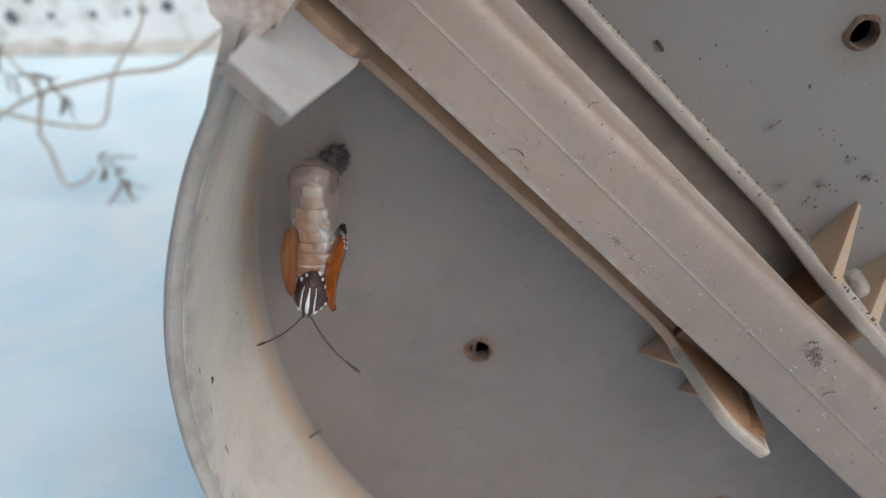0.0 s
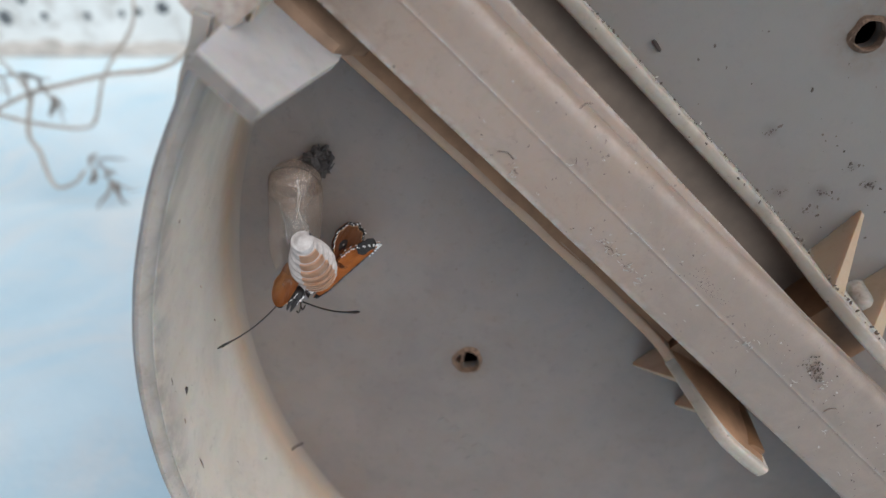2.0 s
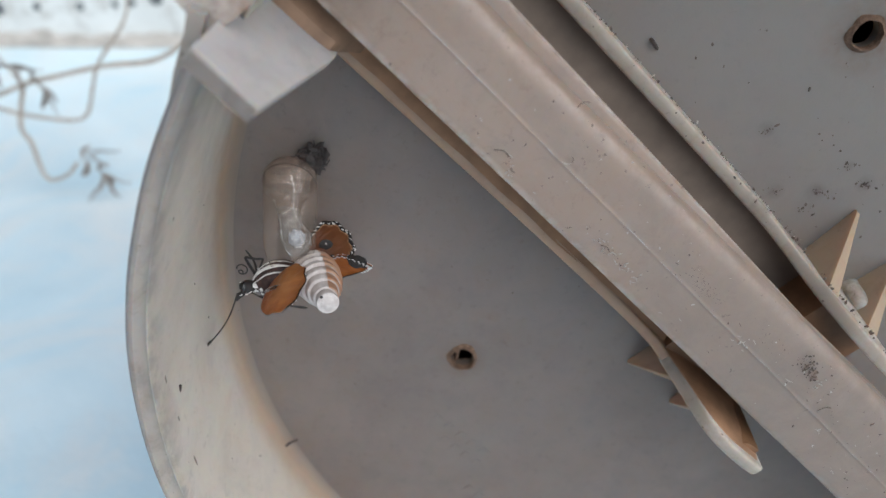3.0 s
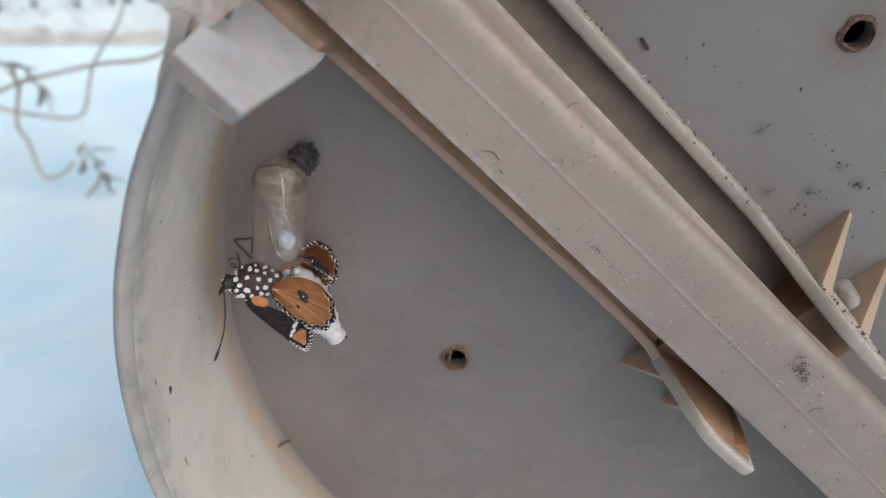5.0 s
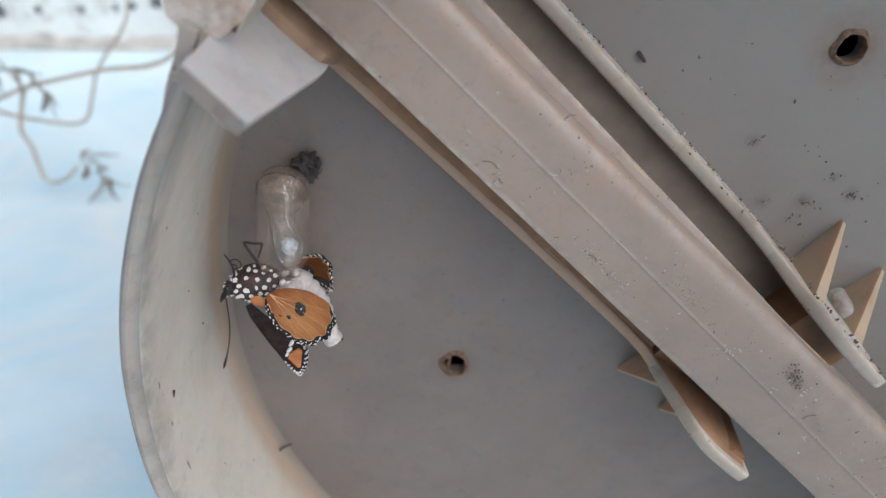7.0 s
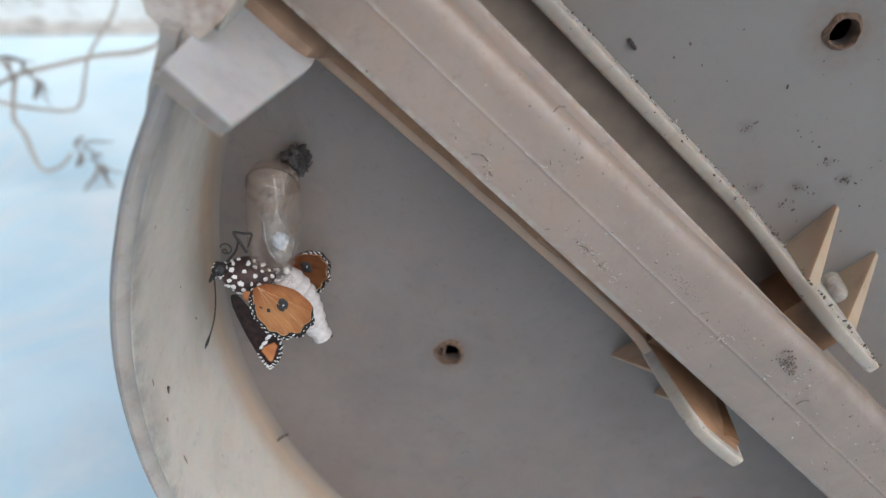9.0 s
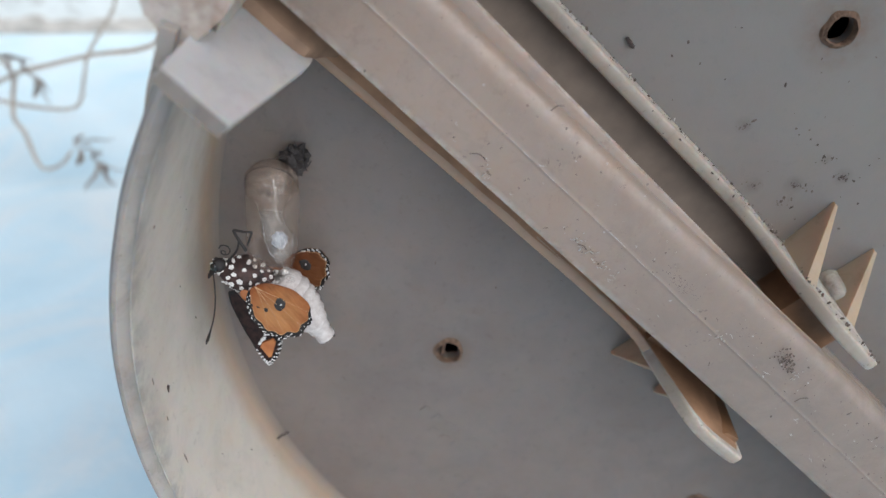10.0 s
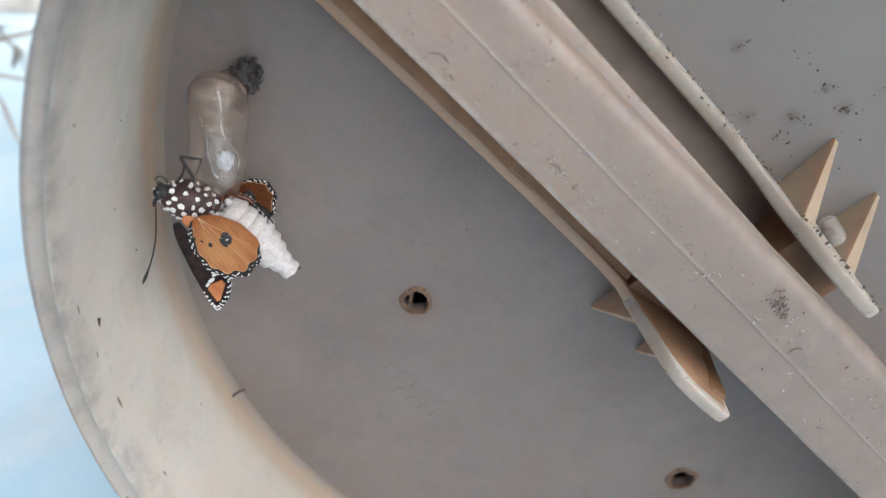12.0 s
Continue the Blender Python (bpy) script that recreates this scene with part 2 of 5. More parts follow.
    grid = [[bm.verts.new((x, y + 0.3, FLOOR + 0.004 * (noise.noise((x * 6, y * 6, 0)) - 0.6) * math.exp(-4 * abs(x + 0.2)) * (1 if x < -0.09 else 0))) for y in line] for x in line]
    for a, b in zip(grid, grid[1:]):
        for i in range(len(a) - 1):
            bm.faces.new((a[i], b[i], b[i + 1], a[i + 1]))
    tagged(part("ground", bm, ground_material()), "pale blue painted floor with faint brown stains", "floor", kind="structure")


def wall_material():
    m, nt, b = material("stained_white_wall", 0.8)
    base = ramp(nt, noise_tex(nt, 18, 6), [(0.3, (0.70, 0.70, 0.68)), (0.7, (0.82, 0.82, 0.80))])
    stain = ramp(nt, noise_tex(nt, 45, 6, 0.65), [(0.53, (0, 0, 0)), (0.66, (0.6,) * 3)])
    nt.links.new(mix(nt, stain, base, (0.38, 0.34, 0.30)), b.inputs["Base Color"])
    bump(nt, b, noise_tex(nt, 120, 6), 0.3, 0.003)
    return m


def build_wall():
    white = wall_material()
    bm = bmesh.new()
    bmesh.ops.create_cube(bm, size=1, matrix=Matrix.LocRotScale((0.2, 0.79, FLOOR + 0.12), None, (6, 0.15, 0.26)))
    soften(bm, 0.008, 3)
    wall = tagged(part("wall_back", bm, white), "low white wall with grey stains and small holes", "wall", kind="structure")
    grime = simple("brown_grime", (0.60, 0.55, 0.50), 0.9, 0.45, 60, 0.3, 0.002)
    bm = bmesh.new()
    rings = []
    for k in range(160):
        x = -0.8 + k * 0.01
        h = 0.010 + 0.010 * noise.noise((x * 40, 1, 2)) + 0.007 * noise.noise((x * 130, 4, 2))
        rings.append([(x, 0.716, FLOOR - 0.002), (x, 0.706, FLOOR - 0.001), (x, 0.709, FLOOR + h * 0.6), (x, 0.716, FLOOR + h)])
    skin(bm, rings)
    part("grime_line", bm, grime, wall, "brown dirt gathered along the foot")
    for x, z, s in ((-0.383, 0.034, 1), (-0.343, 0.034, 1), (-0.31, 0.036, 0.9), (-0.271, 0.041, 1.6), (-0.295, 0.038, 1.1), (-0.42, 0.033, 1.8), (-0.40, 0.05, 1.2), (-0.47, 0.035, 1)):
        bm = bmesh.new()
        bmesh.ops.create_icosphere(bm, subdivisions=2, radius=0.0038 * s)
        for v in bm.verts:
            v.co *= 1 + 0.35 * noise.noise(v.co * 500 + Vector((x * 90, 0, z * 50)))
            v.co.y *= 0.3
        part("hole", bm, HOLE, wall, "small grey hole").location = (x, 0.7145, z + 0.003)


build_ground()
build_wall()

# ---- the round plastic tray standing on edge ----
# u runs along the bar (down to the right), v across it (up to the right), y away from the viewer
CENTRE, RADIUS, FACE = Vector((0.0785, 0.142, 0.128)), 0.1195, 0.142
HALF = math.sqrt(0.5)


def uv(u, v, y):
    return Vector(((u + v) * HALF, y, (v - u) * HALF))


def lathe(bm, profile, steps=384, around=CENTRE, wobble=0.0, notch=None):
    rings = []
    for k in range(steps):
        a = 2 * math.pi * k / steps
        w = 1 + wobble * noise.noise((math.cos(a) * 9, math.sin(a) * 9, 3))
        low = 0.0
        if notch:
            low = notch[2] * max(0.0, min(1.0, (math.degrees(a) - notch[0]) / 1.2, (notch[1] - math.degrees(a)) / 0.8))
        rings.append([(around.x + r * w * math.cos(a), max(y, low), around.z + r * w * math.sin(a)) for r, y in profile])
    skin(bm, rings + [rings[0]], closed=False)
    bmesh.ops.remove_doubles(bm, verts=bm.verts, dist=1e-6)


NOTCH = (136.0, 146.2, 0.1120)
HOLES = ((0.0084, 0.114, 0.0026, 0.0006), (0.0762, 0.1869, 0.0024, 0.0010), (0.0728, 0.0598, 0.0029, 0.0005))


def ragged(x, z, r, k, n, seed):
    a = 2 * math.pi * k / n
    rr = r * (1 + 0.22 * noise.noise((math.cos(a) * 1.4, math.sin(a) * 1.4, seed)))
    return x + rr * math.cos(a), z + rr * math.sin(a)


def build_tray():
    tray = tagged(empty("plastic_tray", (CENTRE.x, 0.125, FLOOR)), "round aged cream plastic tray standing on edge", "tray")
    tray_at = Matrix.Translation(-tray.location)

    def add(name, bm, mat, label="", parent=tray):
        bm.transform(tray_at)
        return part(name, bm, mat, parent, label)

    # the plate, with real holes
    bm = bmesh.new()
    loops = [[(CENTRE.x + 0.1208 * math.cos(2 * math.pi * k / 160), CENTRE.z + 0.1208 * math.sin(2 * math.pi * k / 160)) for k in range(160)]]
    for i, (x, z, r, h) in enumerate(HOLES):
        loops.append([ragged(x, z, r * 1.04, k, 28, i) for k in range(28)])
    for loop in loops:
        vs = [bm.verts.new((x, FACE, z)) for x, z in loop]
        for i in range(len(vs)):
            bm.edges.new((vs[i], vs[(i + 1) % len(vs)]))
    bmesh.ops.triangle_fill(bm, edges=bm.edges, use_beauty=True, use_dissolve=False, normal=(0, -1, 0))
    top = bm.faces[:]
    made = bmesh.ops.extrude_face_region(bm, geom=top)
    bmesh.ops.translate(bm, verts=[g for g in made["geom"] if isinstance(g, bmesh.types.BMVert)], vec=(0, 0.0025, 0))
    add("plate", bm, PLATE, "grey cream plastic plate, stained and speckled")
    for i, (x, z, r, h) in enumerate(HOLES):
        bm = bmesh.new()
        rings = []
        for f, y in ((1.12, 0.0032), (1.0, -h * 0.5), (1.05, -h), (1.13, -h * 0.9), (1.22, -h * 0.5 - 0.0001), (1.28 + 110 * h, -0.00012), (1.36 + 110 * h, 0.0004)):
            rings.append([(ragged(x, z, r * f, k, 28, i)[0], FACE + y + 0.0004 * noise.noise((k * 0.7, i, f * 9)), ragged(x, z, r * f, k, 28, i)[1]) for k in range(28)])
        skin(bm, rings, caps=False)
        rim = add("drain_hole", bm, COLLAR, "ragged moulded hole with a brown stained edge")
        if i == 0:
            bm = blob(0.0009, (0.55, 1.0, 1.7), 3, 0.5, 3.0)
            bm.transform(pose(x - 0.0014, FACE + 0.0012, z + 0.0001, 0, 12, 0))
            add("flake", bm, COLLAR, "reddish brown flake stuck inside", rim)
    # the wall round it, the worn edge, and an added unseen back
    bm = bmesh.new()
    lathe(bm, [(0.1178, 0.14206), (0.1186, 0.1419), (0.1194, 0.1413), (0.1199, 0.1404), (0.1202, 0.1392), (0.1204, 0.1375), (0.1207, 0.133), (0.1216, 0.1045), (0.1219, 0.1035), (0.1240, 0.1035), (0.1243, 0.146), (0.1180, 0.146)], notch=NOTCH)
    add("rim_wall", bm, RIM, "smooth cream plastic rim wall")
    bm = bmesh.new()
    lathe(bm, [(0.12185, 0.1042), (0.1220, 0.1034), (0.1226, 0.1021), (0.1234, 0.1015), (0.1241, 0.1017), (0.1249, 0.1028), (0.1250, 0.1090), (0.1238, 0.1090), (0.1238, 0.1060), (0.1230, 0.1050), (0.12185, 0.1042)], wobble=0.0015, notch=NOTCH)
    add("lip", bm, LIP, "worn lip with dark grime")
    # Unseen cover, coloured black so the holes look as dark as deep shade.
    bm = bmesh.new()
    lathe(bm, [(0.0, 0.168), (0.1200, 0.168), (0.1242, 0.166), (0.1242, 0.1455), (0.1228, 0.1455), (0.1228, 0.165), (0.0, 0.1665)], 96)
    add("hole_backing", bm, simple("black_backing", (0.03, 0.03, 0.035), 0.6))

    # the bar across: a broad face with a raised seam, deep sides, a low step along the upper side
    bm = bmesh.new()
    rings = []
    for k in range(121):
        u = -0.160 + 0.245 * k / 120
        y = 0.1205 - 0.042 * (u + 0.12) * 1.0
        wob = 0.0002 * noise.noise((u * 60, 0, 0))
        v0, v1 = 0.1301, 0.1468 + max(0.0, min(1.0, (u + 0.118) / 0.09)) * 0.0030
        step = max(v1 + 0.0003, 0.1494 - 0.004 * max(0, u + 0.075))
        rings.append([uv(u, v0 + 0.0036, FACE), uv(u, v0 + 0.0012, y + 0.0060), uv(u, v0 + wob, y + 0.0013), uv(u, v0 + 0.0003, y + 0.0004), uv(u, v0 + 0.0012, y), uv(u, v0 + 0.0019, y), uv(u, 0.1340, y - 0.00004), uv(u, 0.1384, y - 0.00004), uv(u, 0.1387, y - 0.00004), uv(u, 0.13905, y - 0.00017), uv(u, 0.1394, y), uv(u, 0.1398, y), uv(u, 0.1430, y), uv(u, v1 - 0.0024, y + 0.00012), uv(u, v1 - 0.0014, y + 0.0004), uv(u, v1 - 0.0006, y + 0.0009), uv(u, v1 + wob, y + 0.0018), uv(u, v1 + 0.0002, y + 0.0032),
                      uv(u, step - 0.0003, y + 0.0036), uv(u, step, y + 0.0042), uv(u, step - 0.0004, y + 0.0047), uv(u, v1 - 0.0032, y + 0.0052), uv(u, v1 - 0.0032, FACE)])
    skin(bm, rings)
    add("bar", bm, PLASTIC, "straight cream bar with a raised seam")

    # the broken moulding seam along it
    bm = bmesh.new()
    rng = random.Random(8)
    u = -0.155
    while u < 0.08:
        n = rng.randint(3, 14)
        pts = [uv(u + 0.0011 * i, 0.13905 + 0.00025 * noise.noise(((u + 0.0011 * i) * 110, 3, 0)), 0.1205 - 0.042 * (u + 0.0011 * i + 0.12) - 0.00014) for i in range(n + 1)]
        tube(bm, pts, [0.00002] + [rng.uniform(0.00002, 0.00009) for i in range(n - 1)] + [0.00002], 6)
        u += 0.0011 * n + rng.choice((0.0004, 0.0015, 0.004, 0.009))
    add("seam", bm, PLASTIC, "thin broken raised seam")

    # the two clip walls beside the bar: low, rising into fingers at the middle and a tab at the rim
    def clip_wall(name, v, width, heights, label, mat=PLASTIC, lean=0.0):
        bm = bmesh.new()
        rings = []
        for u, y, dv, w in smooth_line(heights, 5):
            a, b = v + dv - w / 2, v + dv + w / 2
            r, rough = w * 0.24, 0.00012 * noise.noise((u * 300, v * 50, 0))
            over = [uv(u, (a + b) / 2 - w / 2 * math.copysign(abs(math.cos(math.pi * k / 8)) ** 0.6, math.cos(math.pi * k / 8)), y + rough + r * (1 - math.sin(math.pi * k / 8))) for k in range(9)]
            rings.append([uv(u, a - lean, FACE + 0.0004)] + over + [uv(u, b + lean, FACE + 0.0004)])
        skin(bm, rings)
        return add(name, bm, mat, label)

    clip_wall("clip_wall", 0.1545, 0.003, [(-0.158, 0.1372, 0.0, 0.0029), (-0.11, 0.1370, 0.0, 0.0028), (-0.075, 0.1370, 0.0, 0.0027), (-0.062, 0.1368, -0.0001, 0.0026),
              (-0.0545, 0.1352, -0.0005, 0.0025), (-0.0485, 0.1300, -0.0007, 0.0027), (-0.0435, 0.124, -0.0005, 0.0028), (-0.039, 0.1205, -0.0003, 0.0028), (-0.0315, 0.1185, -0.0001, 0.0026), (-0.0300, 0.1190, -0.0001, 0.0018)],
              "low rail rising to a blunt finger", YELLOWED)
    clip_wall("clip_wall", 0.1234, 0.0026, [(-0.143, 0.134, 0, 0.0026), (-0.10, 0.134, 0, 0.0026), (-0.07, 0.1335, -0.0002, 0.0024), (-0.058, 0.1325, -0.0004, 0.0022), (-0.053, 0.1305, -0.0008, 0.0022)],
              "low cream rail beside the brown channel", WARM)
    clip_wall("clip_finger", 0.1232, 0.002, [(-0.0532, 0.1306, -0.0008, 0.00225), (-0.048, 0.123, -0.0006, 0.0025), (-0.044, 0.117, -0.0002, 0.0027), (-0.039, 0.115, 0, 0.0027), (-0.0315, 0.1145, 0.0004, 0.0027), (-0.0305, 0.1152, 0.0006, 0.002)],
              "blunt pale finger", YELLOWED)
    # the finger's inner side with its warm brown shade painted on, and the small hook on it
    def shaded_side(v, heights, label):
        bm = bmesh.new()
        rings = []
        for u, y, dv, w in smooth_line(heights, 5):
            a = v + dv + w / 2
            rings.append([uv(u, a - 0.0005, y + 0.0012), uv(u, a + 0.00012, y + 0.0016), uv(u, a + 0.0009, y + 0.007), uv(u, a + 0.0016, FACE + 0.0003), uv(u, a - 0.0005, FACE + 0.0003)])
        skin(bm, rings)
        add("shaded_side", bm, CHANNEL, label)

    shaded_side(0.1232, [(-0.0545, 0.1312, -0.0008, 0.0022), (-0.048, 0.123, -0.0006, 0.0025), (-0.044, 0.117, -0.0002, 0.0027), (-0.039, 0.115, 0, 0.0027), (-0.0318, 0.1146, 0.0004, 0.0025)], "amber brown inner side of the finger")
    bm = bmesh.new()
    skin(bm, [[uv(u, v, y) for u, v in ((-0.0372, 0.1238), (-0.0318, 0.1240), (-0.0322, 0.1262), (-0.0352, 0.1258))] for y in (0.1178, 0.132)])
    soften(bm, 0.0005, 3)
    add("hook", bm, AMBER_SHADE, "small amber hook on the finger")
    # triangular gussets that hold the fingers
    def gusset(u, v_wall, v_tip, y_top, thick=0.0016, slant=0.0):
        bm = bmesh.new()
        tri = [(v_wall, FACE + 0.0004), (v_tip, FACE + 0.0004), (v_tip, FACE - 0.0008), (v_wall, y_top)]
        reach = abs(v_tip - v_wall)
        sides = []
        for side in (-0.5, 0.5):
            sides.append([uv(u + side * thick * (1.3 - 0.95 * abs(v - v_wall) / reach) + slant * abs(v - v_wall), v, y) for v, y in tri])
        skin(bm, sides)
        soften(bm, 0.0008, 4)
        add("gusset", bm, RIB)

    gusset(-0.0455, 0.1546, 0.1674, 0.1285, 0.0026, -0.20)
    gusset(-0.0318, 0.1548, 0.1672, 0.1285, 0.0026, -0.06)
    gusset(-0.0475, 0.1226, 0.1122, 0.1275, 0.0018, -0.1)
    gusset(-0.0335, 0.1226, 0.1116, 0.1275, 0.0018, 0.1)
    bm = bmesh.new()
    tube(bm, [uv(-0.0325, 0.1568, y) for y in (FACE, 0.1372, 0.1356, 0.1347, 0.1344)], [0.0025, 0.0023, 0.0020, 0.0013, 0.0005], 18)
    add("stub", bm, YELLOWED, "small rounded moulded stub")
    # floors of the two channels, the brown shade in them painted on
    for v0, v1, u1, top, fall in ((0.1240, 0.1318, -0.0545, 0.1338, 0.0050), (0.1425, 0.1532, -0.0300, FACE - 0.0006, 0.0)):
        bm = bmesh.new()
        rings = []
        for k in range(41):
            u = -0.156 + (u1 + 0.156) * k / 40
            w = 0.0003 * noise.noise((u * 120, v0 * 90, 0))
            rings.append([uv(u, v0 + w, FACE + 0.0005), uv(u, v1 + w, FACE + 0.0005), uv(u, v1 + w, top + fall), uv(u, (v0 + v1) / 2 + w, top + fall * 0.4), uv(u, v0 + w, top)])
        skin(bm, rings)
        add("channel_floor", bm, CHANNEL if fall else DARK_CHANNEL, "channel floor with its brown shade painted on")
    # the raised end of the lower channel, between the tab and the bar, its brown recess shade painted on
    bm = bmesh.new()
    skin(bm, [[uv(u, 0.1252, FACE), uv(u, 0.1252, y), uv(u, 0.1270, y + 0.0004), uv(u, 0.1290, y + 0.0032), uv(u, 0.1330, y + 0.0050), uv(u, 0.1330, FACE)] for u, y in ((-0.1600, 0.1240), (-0.1510, 0.1237), (-0.1450, 0.1236), (-0.1430, 0.1240), (-0.1418, 0.1258), (-0.1400, 0.1300), (-0.1380, 0.1338))])
    add("channel_end", bm, simple("dull_brown_shade", (0.27, 0.165, 0.105), 0.65, 0.4, 200), "end of the channel with brown shade painted on")
    # webs between bar and clips
    for v0, v1, u0, u1, y in ((0.1445, 0.1545, -0.0430, -0.0286, 0.1305), (0.1230, 0.1340, -0.0540, -0.0345, 0.1325)):
        bm = bmesh.new()
        skin(bm, [[uv(u0, v0, FACE), uv(u0, v1, FACE), uv(u0, v1, y), uv(u0, v0, y)], [uv(u1, v0, FACE), uv(u1, v1, FACE), uv(u1, v1, y), uv(u1, v0, y)]])
        soften(bm, 0.0004)
        add("web", bm, AMBER_SHADE, "web with its amber shade painted on")
    # the tab by the rim, and the rounded lug above it
    bm = bmesh.new()
    rings = []
    for dv in (0.0, -0.0020):
        rings.append([uv(-0.1415, 0.1256 + dv, FACE), uv(-0.1417, 0.1254 + dv, 0.1230), uv(-0.1473, 0.1247 + dv, 0.0950), uv(-0.1572, 0.1246 + dv, 0.0962), uv(-0.1566, 0.1256 + dv, FACE)])
    skin(bm, rings)
    soften(bm, 0.0006, 3)
    tab = add("tab", bm, LIT_DUSTY, "upright square tab, dusty, its bright light painted pale")
    bm = bmesh.new()
    skin(bm, [[uv(u, v0 + dv, y0 + dy) for dv, dy in ((-0.0005, 0.0012), (-0.0005, -0.0003), (-0.0025, -0.0002), (-0.0027, 0.0016))]
              for u, v0, y0 in [(-0.1473 - 0.0098 * k / 8, 0.1247 - 0.0001 * k / 8, 0.0950 + 0.0012 * k / 8 + 0.00025 * noise.noise((k * 0.8, 0, 0))) for k in range(9)]])
    soften(bm, 0.0003, 2)
    add("tab_edge", bm, aged_plastic("dirty_tab_edge", (0.27, 0.24, 0.22), (0.19, 0.165, 0.15), (0.09, 0.075, 0.065), 0.8, 0.7, 0.72), "worn dirty edge", tab)
    for name, plan, front, soft, mat, label in (
        ("boss", ((-0.1535, 0.1085), (-0.1572, 0.1162), (-0.1592, 0.1215), (-0.1606, 0.1242), (-0.1585, 0.1250), (-0.1570, 0.1216), (-0.1560, 0.1190), (-0.1515, 0.1110)), 0.1042, 0.0008, LIP, "thickened grimy boss on the rim"),
        ("lug", ((-0.1625, 0.1230), (-0.1600, 0.1227), (-0.1590, 0.1207), (-0.1580, 0.1194), (-0.1571, 0.1204), (-0.1564, 0.1237), (-0.1557, 0.1265), (-0.1553, 0.1295), (-0.1556, 0.1330), (-0.1616, 0.1390), (-0.1711, 0.1300)), 0.1062, 0.0011, PLASTIC, "rounded moulded lug at the rim"),
    ):
        bm = bmesh.new()
        skin(bm, [[uv(u, v, y) for u, v in plan] for y in (front, 0.146)])
        soften(bm, soft, 4, 25)
        add(name, bm, mat, label)
    # faint unreadable embossing on the plate
    for u0, v0, n, w, gap in ((-0.0668, 0.0678, 5, 0.0024, 0.0039), (-0.0606, 0.0640, 4, 0.0022, 0.0037), (-0.0395, 0.0478, 1, 0.0034, 0.0), (-0.0440, 0.0560, 2, 0.0022, 0.0036)):
        for k in range(n):
            bm = bmesh.new()
            u, v = u0 + k * gap, v0
            box = [uv(u, v, FACE + 0.0003), uv(u + w, v, FACE + 0.0003), uv(u + w, v + w * 1.1, FACE + 0.0003), uv(u, v + w * 1.1, FACE + 0.0003)]
            mid = uv(u + w / 2, v + w * 0.55, FACE + 0.0003)
            skin(bm, [box, [mid + (p - mid) * 0.84 - Vector((0, 0.00042, 0)) for p in box]])
            soften(bm, 0.0003, 2, 10)
            add("embossed_bar", bm, PLATE)
    return tray


build_tray()


# ---- the dry twig on the floor ----
def leaf(bm, base, way, length, width, curl):
    """A shrivelled leaf: a thin curled blade."""
    way = Vector(way).normalized()
    side = way.cross(Vector((0, 1, 0.3))).normalized()
    up = way.cross(side)
    rows = []
    for k in range(7):
        t = k / 6
        w = width * math.sin(math.pi * (0.08 + 0.92 * t) ** 0.8) + 0.0002
        c = Vector(base) + way * length * t + up * curl * length * math.sin(2.4 * t) + side * 0.1 * length * math.sin(5 * t)
        rows.append([c - side * w + up * w * 0.7, c, c + side * w + up * w * 0.8])
    vs = [[bm.verts.new(p) for p in r] for r in rows]
    for a, b in zip(vs, vs[1:]):
        for i in range(2):
            bm.faces.new((a[i], a[i + 1], b[i + 1], b[i]))
    solid = bmesh.ops.solidify(bm, geom=bm.faces[:], thickness=0.0003)
    return solid


def build_twig():
    bark = simple("dry_bark", (0.52, 0.43, 0.35), 0.85, 0.4, 300, 0.4, 0.0006)
    dead = simple("dead_leaf", (0.54, 0.46, 0.40), 0.85, 0.5, 260, 0.4, 0.0006)
    twig = tagged(empty("dry_twig", (-0.22, 0.42, FLOOR)), "dry brown twig with shrivelled leaves, lying on the floor", "twig")
    at = Matrix.Translation(-twig.location)

    def stem(pts, thick, label=""):
        bm = bmesh.new()
        line = smooth_line([(x, 0.42 + dy, z) for x, z, dy in pts], 4)
        tube(bm, line, [thick * (1 - 0.35 * i / len(line)) * (1 + 0.15 * noise.noise((i * 0.9, thick * 900, 0))) for i in range(len(line))], 8)
        bm.transform(at)
        part("stem", bm, bark, twig, label)

    stem([(-0.128, 0.106, 0.02), (-0.136, 0.101, 0.02), (-0.163, 0.085, 0.01), (-0.191, 0.084, 0), (-0.22, 0.078, 0), (-0.24, 0.073, 0), (-0.269, 0.059, 0), (-0.30, 0.03, 0)], 0.0016)
    stem([(-0.24, 0.073, 0), (-0.249, 0.048, 0), (-0.246, 0.037, 0), (-0.2435, 0.014, 0), (-0.231, 0.0155, 0), (-0.222, 0.024, 0)], 0.0014)
    stem([(-0.29, 0.063, 0.01), (-0.269, 0.059, 0.005), (-0.247, 0.051, 0.008), (-0.217, 0.048, 0.01), (-0.206, 0.067, 0.01), (-0.2, 0.081, 0.012), (-0.18, 0.106, 0.015), (-0.175, 0.125, 0.015), (-0.172, 0.15, 0.02)], 0.0012)
    stem([(-0.24, 0.073, 0), (-0.25, 0.09, 0), (-0.258, 0.1, 0)], 0.0008)
    rng = random.Random(5)
    for (x, z), n in (((-0.216, 0.028), 4), ((-0.207, 0.018), 5), ((-0.23, 0.070), 4), ((-0.257, 0.084), 4), ((-0.244, 0.083), 2)):
        for k in range(n):
            bm = bmesh.new()
            leaf(bm, (x + rng.uniform(-0.003, 0.003), 0.42, z + rng.uniform(-0.002, 0.002)), (rng.uniform(-0.3, 1), rng.uniform(-0.3, 0.3), rng.uniform(-0.9, 0.4)), rng.uniform(0.012, 0.02), rng.uniform(0.0008, 0.0018), rng.uniform(-0.35, 0.35))
